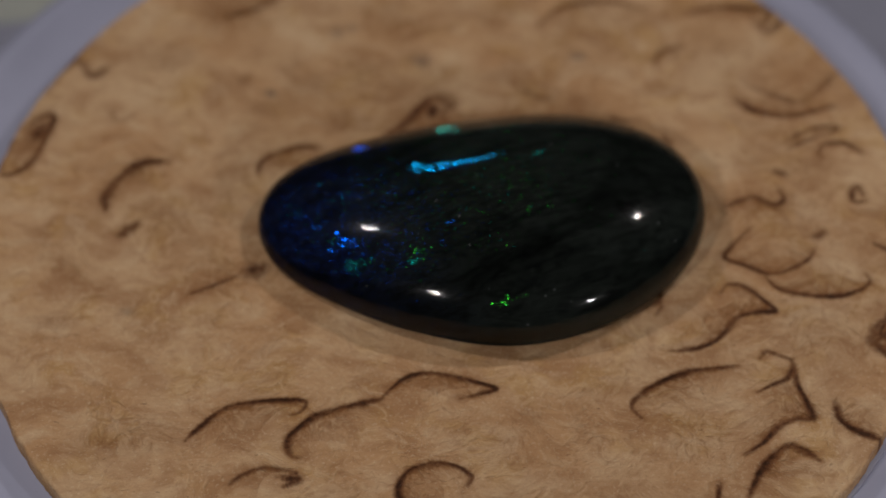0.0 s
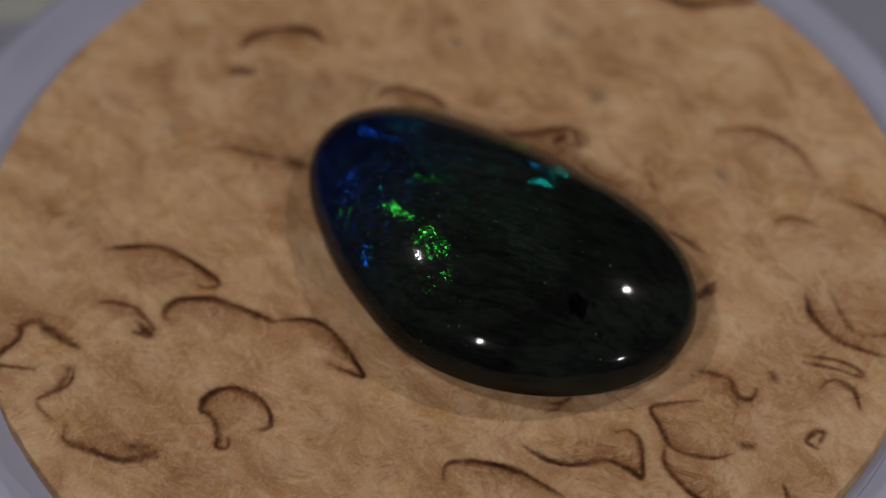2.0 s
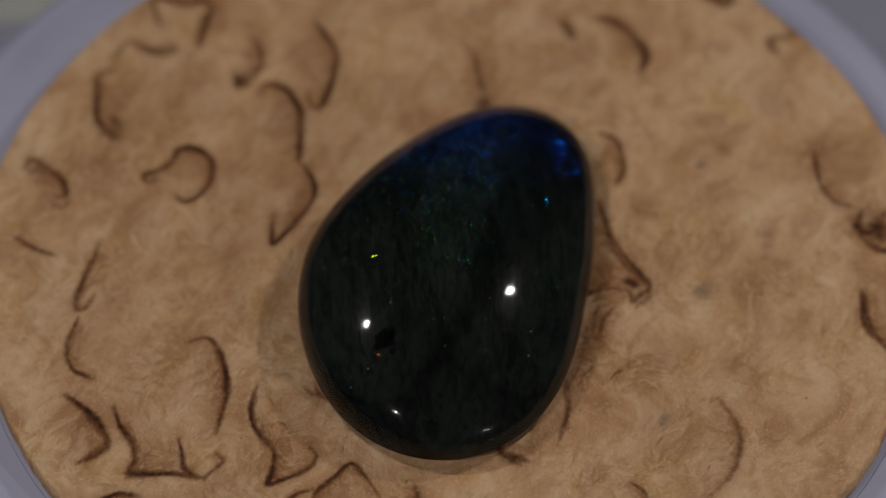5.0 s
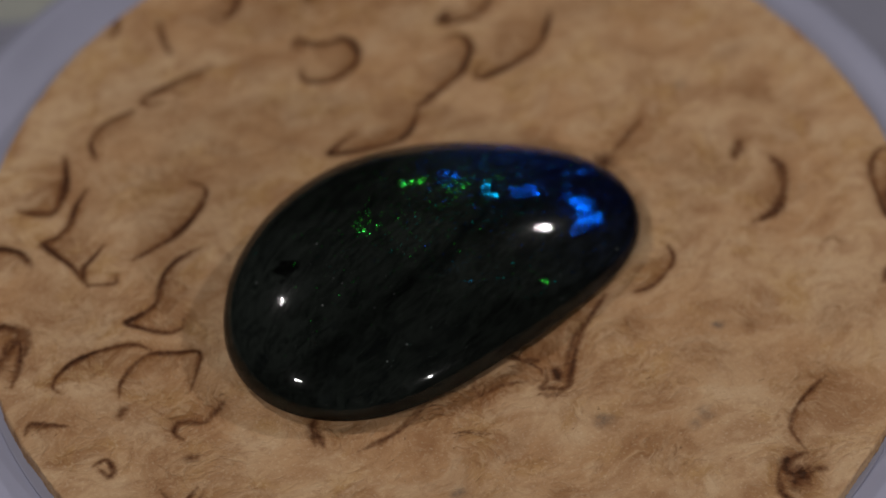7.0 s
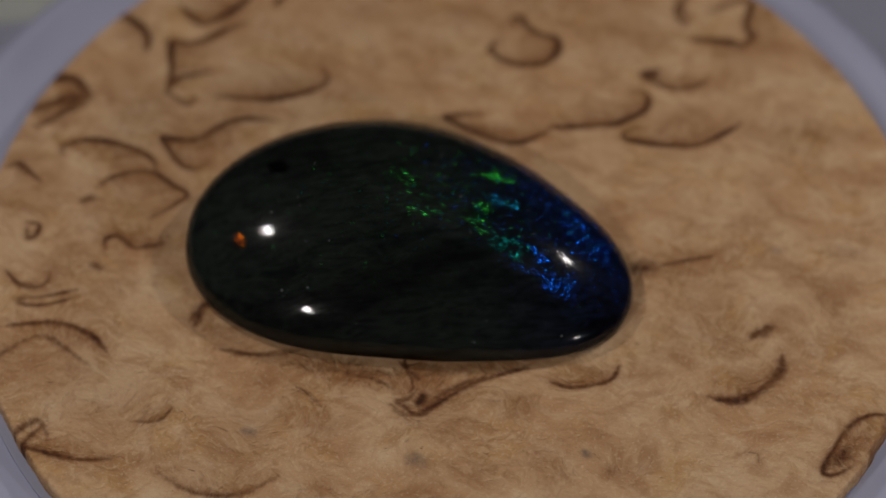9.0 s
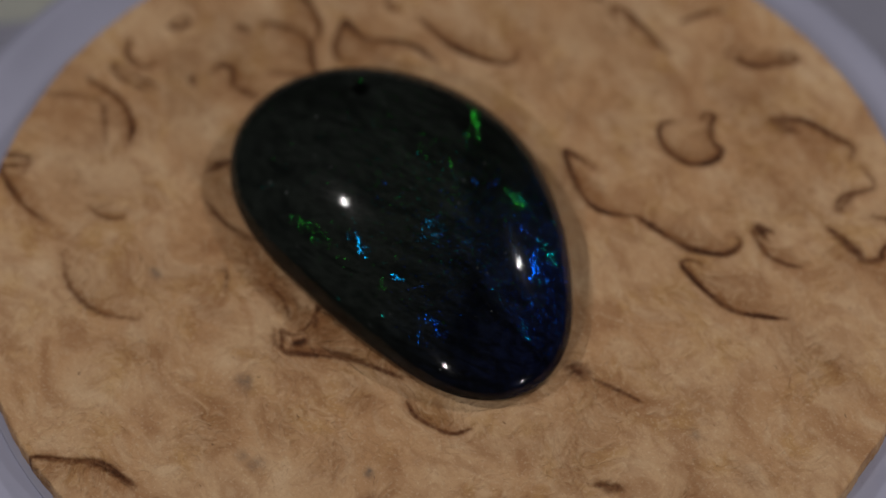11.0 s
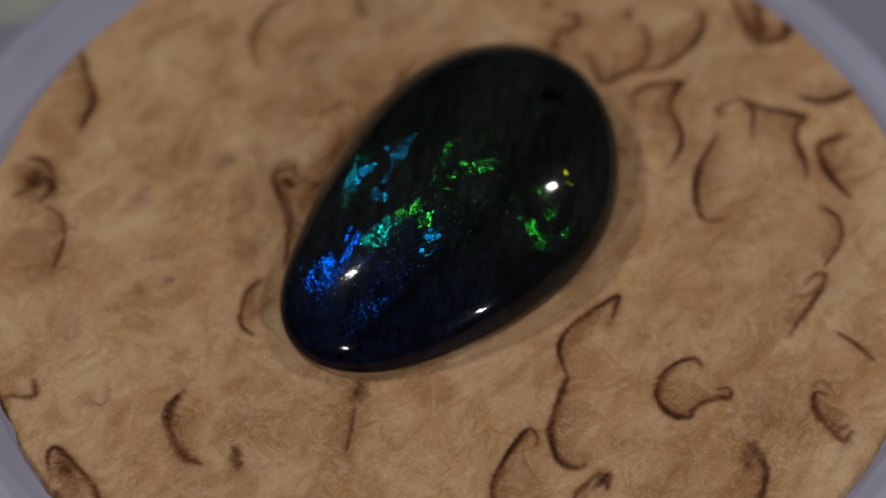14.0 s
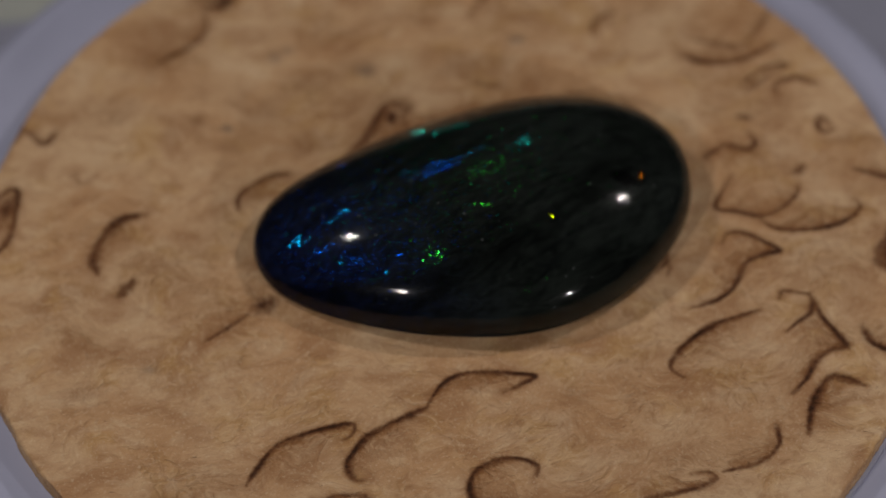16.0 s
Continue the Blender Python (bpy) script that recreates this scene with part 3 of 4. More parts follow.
def cap_fit():
    """A cubic that carries the dome smoothly over its middle."""
    a, rho = np.meshgrid(np.arange(48) * np.pi / 24, np.linspace(0.3, 0.62, 9))
    d = rho * outline(a) / 10
    return np.linalg.lstsq(cap_terms(d * np.cos(a), d * np.sin(a)).reshape(-1, 10), sum(crown(a, rho)).ravel(), rcond=None)[0]


CAP = cap_fit()


def skin(a, rho):
    """Height of the polished surface."""
    d = rho * outline(a) / 10
    share = np.clip((rho - 0.28) / 0.32, 0, 1)
    share = share * share * (3 - 2 * share)
    return share * sum(crown(a, rho)) + (1 - share) * cap_terms(d * np.cos(a), d * np.sin(a)) @ CAP


def dome(x, y):
    return float(skin(math.atan2(y - CENTRE[1], x - CENTRE[0]), min(edge_share(x, y), 0.995)))


def egg_mesh(inset, steps=192, levels=64):
    """The domed body; inset: how far in mm it lies below the polished surface."""
    bm = bmesh.new()
    a = np.arange(steps) * 2 * np.pi / steps
    r = outline(a)
    rim = min(inset, 0.06)
    rings = []
    # rounded underside from the foot to the girdle, then the dome
    for share in (0.0, 0.12, 0.3, 0.5, 0.7, 0.88) if inset else ():
        g = crown(a, 1.0)[0]
        rings.append((r * (FOOT + (1 - FOOT) * math.sin(share * math.pi / 2)) - rim, g * share + 0.004))
    for v in np.linspace(0.0, math.pi / 2, levels)[:-1]:
        rho = math.cos(v) ** 0.8
        g, h = crown(a, rho)
        rings.append((r * rho - rim, skin(a, rho) - inset * np.minimum(1, h / RISE * 1.5)))
    rings = [[bm.verts.new(((CENTRE[0] + max(q, 0.01) * math.cos(b)) * MM, (CENTRE[1] + max(q, 0.01) * math.sin(b)) * MM, z * MM)) for q, b, z in zip(rr, a, zz)] for rr, zz in rings]
    for lo, hi in zip(rings, rings[1:]):
        for k in range(steps):
            j = (k + 1) % steps
            bm.faces.new((lo[k], lo[j], hi[j], hi[k]))
    if inset:
        bm.faces.new(list(reversed(rings[0])))
    top = bm.verts.new((CENTRE[0] * MM, CENTRE[1] * MM, (CAP[0] - inset) * MM))
    for k in range(steps):
        bm.faces.new((rings[-1][k], rings[-1][(k + 1) % steps], top))
    for f in bm.faces:
        f.smooth = True
    return bm


opal = new("opal_cabochon")
tagged(opal, "polished black opal cabochon with blue and green colour flashes", "gemstone")
part("body", egg_mesh(0.22), POTCH, opal, "black to dark green opaque potch")
part("polished_dome", egg_mesh(0.0), POLISH, opal, "clear glossy polished surface")

FLAKE_RNG = np.random.default_rng(11)


def flakes(places, normals, sizes, turn, stretch):
    """Small flat crystal domains: one mesh of separate tilted polygons, drawn out towards the angle turn."""
    bm = bmesh.new()
    way = Vector((math.cos(radians(turn)), math.sin(radians(turn)), 0))
    for (x, y, z), n, size in zip(places, normals, sizes):
        n = Vector(n).normalized()
        u = (way - n * way.dot(n)).normalized()
        v = n.cross(u)
        sides = int(FLAKE_RNG.integers(5, 8))
        start = FLAKE_RNG.uniform(0, 6.28)
        ring = []
        for k in range(sides):
            a = start + 2 * math.pi * k / sides
            q = size * FLAKE_RNG.uniform(0.45, 1.0)
            ring.append(bm.verts.new((Vector((x, y, z)) + (u * math.cos(a) * stretch + v * math.sin(a)) * q) * MM))
        bm.faces.new(ring)
    return bm


def flash(hue, strength, where, size, turn, tilt):
    """A patch of crystal domains that mirrors the lamps at one tilt: a flash of colour."""
    count = int(min(380, max(9, 72 * size[0] * size[1] * (0.25 + strength))))
    c, s = math.cos(radians(turn)), math.sin(radians(turn))
    seeds = FLAKE_RNG.uniform(-0.45, 0.45, (max(2, count // 7), 2))
    places, normals, sizes = [], [], []
    nz = math.sqrt(max(0.1, 1 - tilt[0] ** 2 - tilt[1] ** 2))
    for k in range(count):
        a, b = seeds[k % len(seeds)] + FLAKE_RNG.normal(0, 0.1, 2)
        a, b = a * size[0], b * size[1]
        x, y = where[0] + c * a - s * b, where[1] + s * a + c * b
        if edge_share(x, y) > 0.875:
            continue
        jig = FLAKE_RNG.normal(0, 0.022 + 0.05 * (1 - strength), 2)
        places.append((x, y, dome(x, y) - FLAKE_RNG.uniform(0.05, 0.1)))
        normals.append((tilt[0] + jig[0], tilt[1] + jig[1], nz))
        sizes.append(0.016 + 0.042 * FLAKE_RNG.uniform() ** 2)
    if places:
        part("colour_patch", flakes(places, normals, sizes, turn, 1.5), FLAKE[hue], opal, hue + " flash of opal colour")


flash("cyan", 1, (-1.21, 2.21), (1.69, 0.87), -2, (-0.33, -0.26))
flash("cyan", 0.9, (1.19, 2.40), (2.57, 0.52), 15, (-0.34, -0.26))
flash("blue", 1, (-6.02, -1.26), (0.47, 0.34), -16, (-0.29, -0.23))
flash("blue", 0.9, (-6.18, -2.04), (0.36, 0.20), -16, (-0.29, -0.23))
flash("teal", 0.7, (-1.85, -3.60), (1.24, 0.40), -9, (-0.32, -0.22))
flash("teal", 0.8, (-0.16, 5.94), (1.26, 0.75), -3, (-0.33, -0.28))
flash("blue", 0.8, (-4.82, 4.99), (0.89, 0.73), 25, (-0.30, -0.27))
flash("blue", 0.8, (0.07, -1.62), (0.31, 0.56), 90, (-0.34, -0.23))
flash("teal", 0.4, (-4.85, -3.14), (1.45, 0.90), -14, (-0.30, -0.22))
flash("green", 0.4, (3.34, -5.64), (1.66, 0.61), 1, (-0.25, -0.61))
flash("green", .6, (-3.95, -3.47), (1.12, 0.65), 101, (-0.19, -0.32))
flash("cyan", .6, (-1.31, -5.07), (1.23, 0.76), 99, (-0.21, -0.31))
flash("blue", .7, (-0.69, -1.02), (1.61, 0.82), -16, (0.44, -0.02))
flash("green", .6, (4.75, -0.32), (1.48, 1.62), 24, (0.40, -0.02))
flash("teal", .6, (2.43, 6.32), (2.42, 1.09), 96, (0.41, -0.07))
flash("orange", .4, (9.57, -4.37), (0.71, 0.45), 27, (0.55, -0.53))
flash("blue", .8, (-6.25, 1.44), (1.96, 0.70), 10, (-0.11, -0.39))
flash("blue", .8, (-5.15, -2.07), (2.07, 0.76), 123, (-0.12, -0.37))
flash("green", .7, (-4.34, -3.55), (1.06, 0.72), 100, (-0.12, -0.36))
flash("cyan", .8, (-1.30, -5.12), (1.36, 0.63), 122, (-0.14, -0.35))
flash("blue", .7, (-0.72, -1.05), (1.19, 1.03), 29, (0.44, 0.06))
flash("teal", .8, (2.36, 5.93), (1.36, 1.06), 42, (0.41, 0.01))
flash("blue", .9, (-7.61, 1.46), (0.94, 1.03), 43, (0.04, -0.42))
flash("cyan", .6, (-2.40, -0.18), (0.90, 0.48), 49, (0.01, -0.41))
flash("cyan", .8, (1.62, 5.35), (1.82, 0.65), 26, (0.37, 0.17))
flash("green", .6, (0.67, 7.44), (1.76, 0.94), 4, (0.37, 0.15))
flash("green", .35, (3.08, -4.07), (2.07, 1.16), 46, (-0.02, -0.38))
flash("green", .8, (-1.98, 0.18), (1.82, 0.47), 16, (0.01, -0.41))
flash("green", .7, (-1.53, -2.15), (1.39, 0.58), 7, (0.01, -0.40))
flash("green", 1, (0.94, -5.03), (0.74, 1.96), 159, (0.07, -0.37))
flash("green", 0.9, (2.31, -5.82), (0.46, 1.14), 144, (0.06, -0.36))
flash("green", 0.7, (2.46, -4.75), (0.42, 0.65), 155, (0.06, -0.37))
flash("yellow", 0.8, (4.81, -4.45), (0.20, 0.28), 49, (0.05, -0.38))
flash("cyan", 0.6, (-2.13, 3.60), (0.73, 0.63), 53, (0.35, 0.25))
flash("blue", 0.7, (0.43, 4.71), (3.61, 0.58), 11, (0.33, 0.24))
flash("teal", 0.3, (-3.33, -1.80), (0.61, 1.26), 44, (0.09, -0.39))
flash("green", 1, (-0.08, -5.06), (4.39, 0.89), 160, (0.15, -0.35))
flash("green", .4, (0.70, -2.26), (0.90, 1.05), 71, (0.56, -0.36))
flash("cyan", .7, (-1.35, 4.01), (0.73, 0.85), 87, (0.29, 0.30))
flash("teal", .3, (2.74, 2.28), (2.24, 1.20), 32, (0.14, -0.40))
flash("orange", .4, (10.07, 4.43), (0.88, 0.90), 85, (0.20, 0.29))
flash("cyan", 1, (-1.30, 1.97), (1.27, 1.38), 141, (-0.10, 0.41))
flash("cyan", 0.8, (1.53, 2.39), (2.12, 0.54), -160, (0.39, -0.12))
flash("cyan", 0.7, (-2.78, 0.42), (0.63, 0.68), 138, (-0.09, 0.42))
flash("blue", 1, (0.17, -2.04), (1.02, 0.63), 141, (0.40, -0.09))
flash("cyan", 0.6, (1.78, -5.18), (0.75, 0.79), 162, (0.39, -0.07))
flash("green", 0.7, (4.00, -2.97), (1.16, 0.42), 168, (0.37, -0.09))
flash("green", 0.5, (3.97, -0.44), (0.56, 0.43), 126, (0.38, -0.10))
flash("green", 0.8, (2.72, 6.55), (2.65, 0.78), -174, (-0.12, 0.37))
flash("green", 0.7, (-1.85, 5.49), (0.81, 0.61), 152, (-0.09, 0.38))
flash("blue", 1, (-6.83, 3.70), (1.19, 1.93), 156, (-0.06, 0.39))
flash("blue", 0.7, (-6.81, 2.62), (0.96, 2.50), 153, (-0.06, 0.40))
flash("blue", 0.7, (-3.45, 3.97), (0.20, 1.68), 150, (-0.08, 0.39))
flash("green", 0.6, (0.60, 6.29), (0.99, 0.49), -166, (-0.11, 0.37))
flash("blue", 1, (-6.60, 2.79), (1.24, 1.60), 172, (-0.21, 0.33))
flash("blue", 1, (-6.61, 3.61), (1.88, 0.48), -174, (-0.20, 0.32))
flash("cyan", 0.9, (-2.10, 0.50), (0.68, 1.07), 160, (-0.24, 0.35))
flash("green", 0.9, (1.22, -1.73), (1.54, 0.59), 166, (0.40, 0.06))
flash("teal", 0.7, (3.03, 4.65), (0.72, 0.81), 160, (0.39, 0.02))
flash("teal", 1, (-1.63, 6.83), (1.91, 0.30), -170, (-0.23, 0.30))
flash("green", 0.9, (-2.43, 5.88), (0.53, 0.41), 168, (-0.23, 0.30))
flash("blue", 0.5, (-3.92, 0.89), (1.29, 0.55), 165, (-0.23, 0.35))
flash("red", 1, (11.27, 5.84), (0.20, 0.20), 147, (0.33, 0.01))
flash("blue", 0.7, (-6.85, 5.31), (0.26, 0.50), 177, (-0.20, 0.30))
flash("green", 0.5, (2.34, 6.22), (0.74, 0.39), 164, (-0.26, 0.31))
flash("cyan", .9, (0.13, 2.27), (1.53, 0.83), -174, (0.41, 0.52))
flash("green", .9, (-0.69, -0.41), (1.64, 1.21), -161, (-0.31, 0.31))
flash("teal", .8, (2.77, 4.14), (1.20, 0.77), -175, (0.37, 0.10))
flash("teal", .9, (-1.47, 6.65), (2.48, 0.70), -172, (-0.29, 0.25))
flash("teal", .9, (2.88, 7.63), (2.09, 0.51), 178, (0.40, 0.49))
flash("blue", 1, (-6.15, 2.75), (2.03, 1.73), 146, (-0.27, 0.27))
flash("teal", .9, (-3.56, 2.41), (2.50, 1.55), -162, (-0.22, 0.75))
flash("cyan", 1, (-6.32, 3.01), (2.83, 1.47), -168, (0.40, 0.18))
flash("blue", 1, (-7.56, 2.79), (1.55, 1.41), -175, (-0.30, 0.21))
flash("cyan", .7, (-6.73, 5.13), (0.92, 0.43), -176, (-0.31, 0.19))
flash("cyan", .7, (1.89, 4.04), (2.08, 0.52), -170, (-0.37, 0.21))
flash("teal", .7, (4.17, 7.74), (2.63, 0.46), 180, (-0.27, 0.72))
flash("green", .5, (-0.09, 0.57), (2.97, 0.68), 172, (-0.36, 0.24))
flash("green", .8, (-0.75, 6.27), (0.90, 0.54), -156, (0.36, 0.16))
flash("blue", 1, (-5.31, 2.84), (3.27, 0.50), -172, (-0.36, 0.14))
flash("blue", .8, (-6.66, 3.54), (1.80, 1.78), -169, (-0.35, 0.14))
flash("cyan", .5, (0.83, 3.94), (3.23, 0.65), -172, (-0.40, 0.14))
flash("cyan", .6, (-1.79, 3.28), (1.00, 0.99), -176, (-0.38, 0.14))
flash("green", .8, (2.39, -0.44), (1.73, 0.81), 144, (-0.42, 0.17))
flash("green", .3, (4.73, 7.97), (1.46, 0.53), -178, (-0.41, 0.66))
flash("cyan", .8, (0.76, 5.24), (1.66, 0.57), 173, (-0.42, 0.50))
flash("cyan", .6, (-2.46, 4.38), (1.19, 0.45), -130, (-0.01, 0.38))
flash("blue", 1, (-5.12, -2.07), (2.29, 0.49), -38, (-0.33, -0.21))
flash("blue", .5, (-6.43, 4.34), (2.99, 1.38), -147, (0.01, 0.38))
flash("teal", .4, (-3.39, 6.38), (1.04, 0.85), -33, (-0.40, 0.50))
flash("green", .3, (4.06, -4.12), (2.97, 0.74), -33, (-0.40, -0.20))
flash("cyan", .8, (-2.49, 0.76), (3.99, 0.84), -178, (-0.57, 0.33))
flash("blue", .9, (-6.18, 3.39), (2.43, 1.71), -150, (-0.56, 0.32))
flash("green", .8, (4.14, -1.12), (0.60, 0.60), -98, (-0.29, -0.34))
flash("cyan", .8, (-0.27, -5.37), (0.84, 0.66), -72, (-0.25, -0.31))
flash("green", .8, (3.76, -6.16), (1.19, 0.55), -12, (-0.28, -0.31))
flash("cyan", 1, (-2.04, 0.71), (0.89, 0.74), -90, (-0.23, 0.33))
flash("blue", 0.9, (-3.88, 1.31), (2.06, 0.50), -4, (-0.22, 0.32))
flash("blue", 1, (-6.20, 3.78), (2.38, 0.70), 15, (-0.21, 0.30))
flash("blue", 1, (-6.53, 2.67), (0.84, 1.17), -97, (-0.20, 0.31))
flash("blue", 0.5, (-7.66, 0.51), (2.84, 0.33), 0, (-0.20, 0.32))
flash("green", 0.5, (1.22, -3.14), (2.22, 0.80), -15, (-0.19, -0.38))
flash("green", 0.3, (-2.38, -2.43), (1.52, 0.33), -9, (-0.17, -0.38))
flash("cyan", 0.9, (-0.77, -5.40), (1.79, 0.41), -46, (-0.17, -0.35))
flash("teal", 0.8, (-3.40, -4.97), (1.54, 0.92), -24, (-0.15, -0.35))
flash("blue", 0.5, (-6.37, 1.42), (0.28, 0.64), -92, (-0.21, 0.32))
flash("green", 1, (1.32, -2.79), (1.97, 1.32), -13, (-0.11, -0.41))
flash("green", 1, (-1.46, -2.34), (2.18, 0.69), -11, (-0.09, -0.41))
flash("teal", 0.6, (-3.42, -4.73), (1.20, 0.55), -29, (-0.08, -0.38))
flash("green", 0.8, (-2.74, -0.05), (1.51, 0.39), 7, (-0.29, 0.28))
flash("blue", 1, (-6.22, 3.14), (2.03, 0.80), 12, (-0.26, 0.25))
flash("blue", 0.9, (-6.73, 3.95), (0.47, 1.12), -94, (-0.26, 0.25))
flash("cyan", 0.9, (1.49, 4.85), (0.31, 0.95), -101, (-0.31, 0.25))
flash("cyan", 1, (-1.67, -0.65), (0.33, 0.42), -76, (-0.30, 0.28))
flash("cyan", 0.9, (-0.02, -0.80), (0.39, 0.52), -76, (-0.31, 0.28))
flash("blue", 0.7, (-6.67, 1.32), (0.28, 1.16), -83, (-0.26, 0.27))
flash("blue", 0.8, (-1.00, -5.17), (2.11, 0.31), -42, (-0.09, -0.38))
flash("green", 0.7, (-1.16, -0.80), (0.39, 0.67), -76, (-0.30, 0.28))
flash("green", 0.7, (-0.17, -6.07), (0.59, 0.20), -20, (-0.10, -0.37))
flash("green", 1, (-1.64, 1.20), (1.81, 0.73), -20, (-0.38, 0.14))
flash("green", 1, (-1.85, 0.21), (0.84, 0.93), -59, (-0.38, 0.14))
flash("teal", 1, (-3.57, 1.92), (2.02, 1.20), -17, (-0.36, 0.13))
flash("cyan", 1, (-2.91, -0.66), (1.44, 0.73), 5, (-0.37, 0.15))
flash("green", 1, (-1.84, -2.19), (2.42, 0.49), 14, (-0.38, 0.15))
flash("cyan", 0.8, (-0.62, 5.33), (1.80, 1.20), 9, (-0.38, 0.11))
flash("blue", 1, (-6.20, 3.35), (1.19, 1.21), -74, (-0.34, 0.12))
flash("blue", 0.8, (-4.41, 3.39), (1.38, 0.31), 17, (-0.36, 0.12))
flash("green", 0.8, (-0.43, -5.88), (1.01, 0.41), -13, (-0.41, -0.66))
flash("green", 0.7, (-2.46, -5.37), (1.74, 0.20), -19, (-0.40, -0.66))
flash("green", 0.7, (-3.84, -4.79), (1.40, 0.20), -25, (-0.39, -0.66))
flash("green", 0.8, (2.02, 0.60), (0.73, 0.29), -46, (-0.40, 0.14))
flash("yellow", 0.9, (5.23, -4.05), (0.31, 0.32), -37, (0.03, -0.40))
flash("blue", 0.35, (-7.01, -0.41), (3.54, 1.26), -39, (-0.34, 0.14))
flash("cyan", 0.5, (1.77, 5.06), (0.32, 1.07), -82, (-0.40, 0.11))
flash("teal", 1, (-0.90, 5.44), (3.75, 0.98), 23, (-0.40, 0.03))
flash("green", .8, (1.88, 1.61), (3.19, 0.65), 8, (-0.42, 0.06))
flash("green", .5, (-2.47, 0.45), (2.09, 1.02), -29, (0.16, -0.41))
flash("green", .8, (-1.42, -1.84), (1.98, 0.72), 18, (-0.60, -0.28))
flash("teal", .9, (-0.78, -5.54), (1.34, 0.79), -13, (-0.27, -0.73))
flash("green", .9, (-2.83, -5.69), (2.52, 0.56), -10, (0.16, -0.36))
flash("blue", .8, (-5.07, 1.82), (1.46, 0.66), -27, (-0.37, 0.05))
flash("blue", .5, (-6.39, 3.03), (2.23, 1.22), 46, (-0.36, 0.05))
flash("blue", .35, (-9.23, 0.56), (3.87, 1.32), -53, (-0.34, 0.06))
flash("teal", 1, (-0.15, 5.48), (4.47, 1.22), 11, (-0.41, -0.04))
flash("blue", 0.9, (-7.10, 0.68), (0.43, 0.91), -47, (-0.36, -0.01))
flash("blue", 0.5, (-6.40, -1.77), (1.04, 0.61), -12, (-0.37, -0.00))
flash("green", 0.6, (-2.14, -2.70), (1.39, 1.25), -35, (-0.40, 0.00))
flash("green", 0.8, (3.98, -4.65), (0.41, 0.37), -22, (0.19, -0.34))
flash("green", 0.8, (3.16, -5.86), (0.35, 0.35), -19, (0.19, -0.33))
flash("green", 0.8, (-1.10, -5.82), (1.28, 0.20), -16, (-0.12, -0.76))
flash("teal", 0.8, (-4.86, -4.25), (0.89, 0.20), -29, (-0.52, -0.37))
flash("green", 0.6, (-3.71, -4.85), (0.68, 0.20), -25, (-0.52, -0.37))
flash("blue", 0.6, (-7.60, -2.27), (0.73, 0.20), -38, (-0.51, -0.39))
flash("green", 0.6, (5.38, 0.31), (0.34, 0.76), -31, (0.19, -0.38))
flash("teal", 0.3, (-3.06, -0.59), (1.65, 0.60), 5, (-0.39, -0.01))
flash("green", 0.7, (-0.01, 0.87), (0.67, 0.36), -21, (-0.41, -0.02))
flash("green", .9, (2.34, 1.14), (2.26, 1.07), 8, (-0.42, -0.09))
flash("teal", .6, (1.27, 5.41), (1.88, 0.61), 0, (-0.41, -0.12))
flash("cyan", 0.9, (-8.03, 0.74), (0.86, 0.64), 18, (-0.32, -0.16))
flash("cyan", 0.7, (-5.76, 1.08), (1.34, 0.37), 3, (-0.34, -0.16))
flash("green", 0.7, (1.26, -0.96), (1.51, 0.26), -21, (-0.39, -0.15))
flash("green", 0.5, (-1.86, -3.18), (1.48, 0.76), -9, (-0.37, -0.14))
flash("blue", 0.5, (-6.96, -0.39), (1.12, 0.60), -18, (-0.33, -0.15))
flash("yellow", 0.9, (4.77, -2.42), (0.45, 0.24), -8, (0.31, -0.25))
flash("orange", 1, (10.38, -0.38), (0.20, 0.22), 5, (0.27, -0.26))
flash("blue", 0.6, (0.13, 2.12), (2.25, 0.83), 1, (-0.38, -0.17))
flash("teal", 0.6, (-0.38, 6.21), (0.96, 0.84), -5, (-0.38, -0.19))
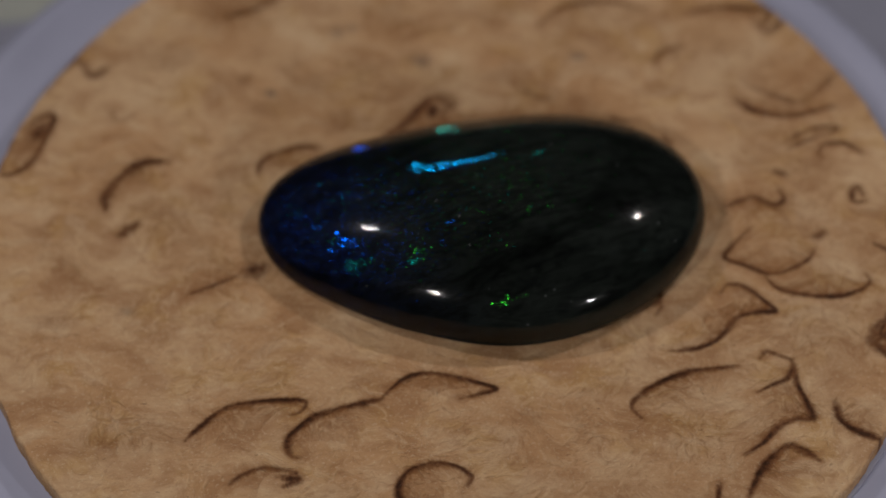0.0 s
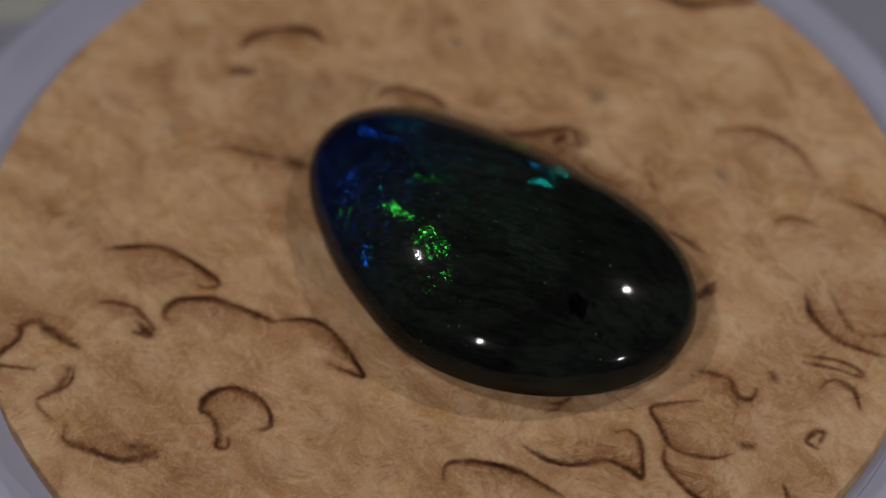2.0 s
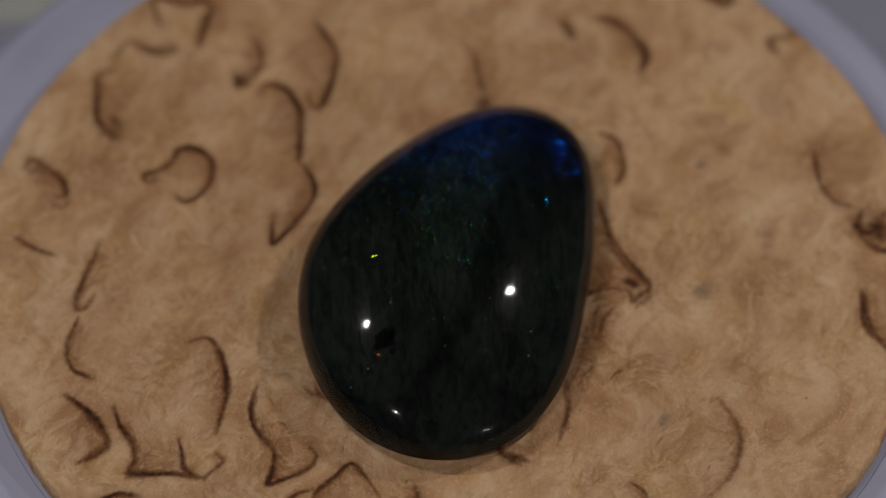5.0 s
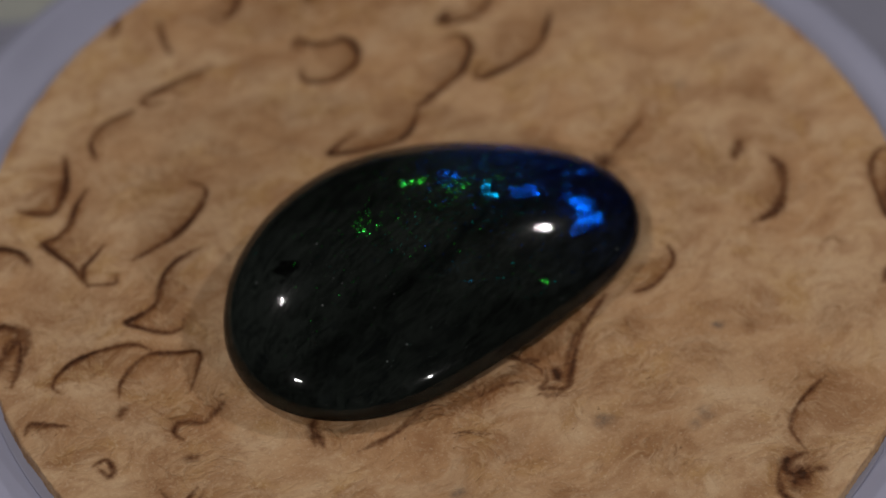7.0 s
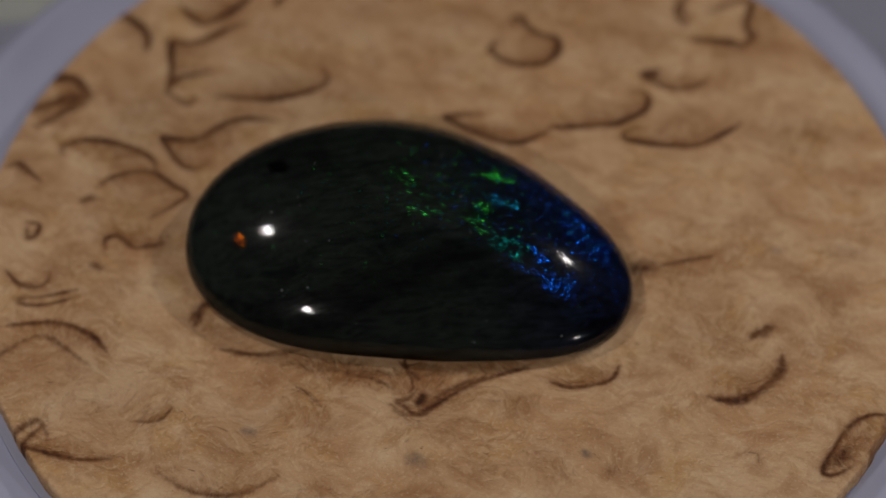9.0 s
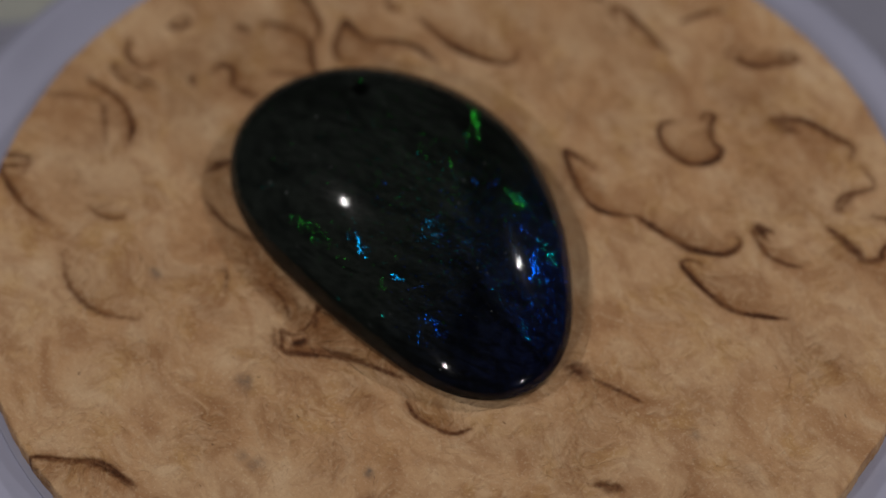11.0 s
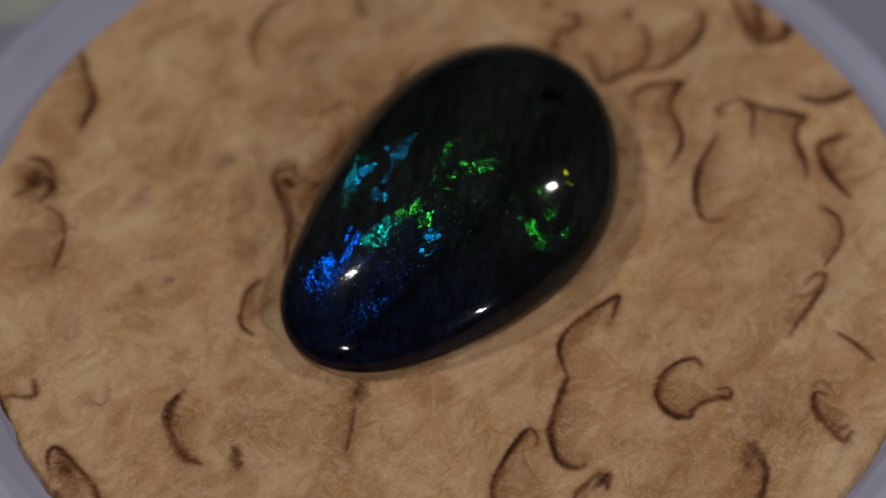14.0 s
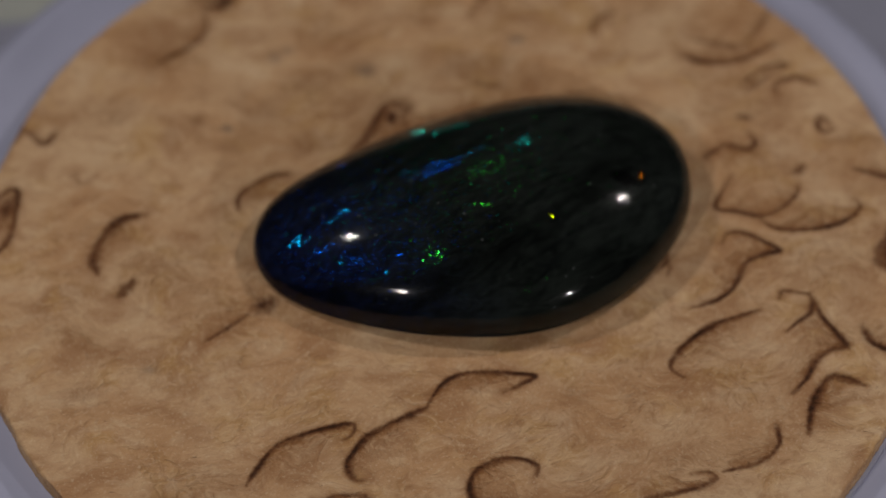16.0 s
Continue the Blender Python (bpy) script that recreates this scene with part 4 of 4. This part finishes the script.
flash("cyan", 0.7, (-6.24, -1.65), (0.29, 0.20), -25, (-0.34, -0.15))
flash("cyan", 0.7, (-4.05, -3.00), (0.34, 0.20), -22, (-0.35, -0.14))
flash("blue", 0.5, (-3.14, -2.56), (0.68, 0.36), -21, (-0.36, -0.14))
flash("teal", 0.3, (4.44, 2.47), (2.03, 0.80), 29, (0.31, -0.29))


def far_flecks(name, hue, middle, spread, count):
    """Faint scattered domains at every tilt, drawn out along the stone."""
    c, s = math.cos(radians(22)), math.sin(radians(22))
    places, normals, sizes = [], [], []
    while len(places) < count:
        a, b = FLAKE_RNG.normal(0, 1, 2) * spread + middle
        x, y = CENTRE[0] + c * a - s * b, CENTRE[1] + s * a + c * b
        if edge_share(x, y) > 0.95:
            continue
        jig = FLAKE_RNG.normal(0, 0.24, 2)
        places.append((x, y, dome(x, y) - 0.12))
        normals.append((jig[0], jig[1], 1))
        sizes.append(FLAKE_RNG.uniform(0.008, 0.028))
    tagged(part(name, flakes(places, normals, sizes, 22, 4.0), HAZE[hue], opal, "faint scattered " + hue + " specks"), kind="stuff")


far_flecks("blue_specks", "blue", (-6, 0), (3.0, 3.0), 9000)
far_flecks("teal_specks", "teal", (-1, 1), (4.0, 2.4), 2200)
far_flecks("green_specks", "green", (1, -1), (4.5, 2.8), 2200)


# ---- movement: disc and stone turn together ----
SPIN = [(0, 0.0), (0.5, -10.94), (1, -21.7), (1.5, -32.38), (2, -43.07), (2.5, -53.81), (3, -64.59), (3.5, -75.41), (4.2, -90.59), (5, -107.92),
        (5.8, -125.16), (6.5, -140.17), (7, -150.84), (7.5, -161.5), (8, -172.16), (8.5, -182.83), (9.2, -197.86), (10, -215.2), (10.8, -232.74),
        (11.5, -248.26), (12, -259.41), (12.5, -270.58), (13, -281.74), (13.5, -292.84), (14, -303.86), (14.5, -314.75), (15, -325.49), (15.5, -336.11), (16, -346.63)]


def motions():
    for thing in (disc, opal):
        walk(thing, [(t, pose(0, 0, 0, 0, 0, a)) for t, a in SPIN])


motions()
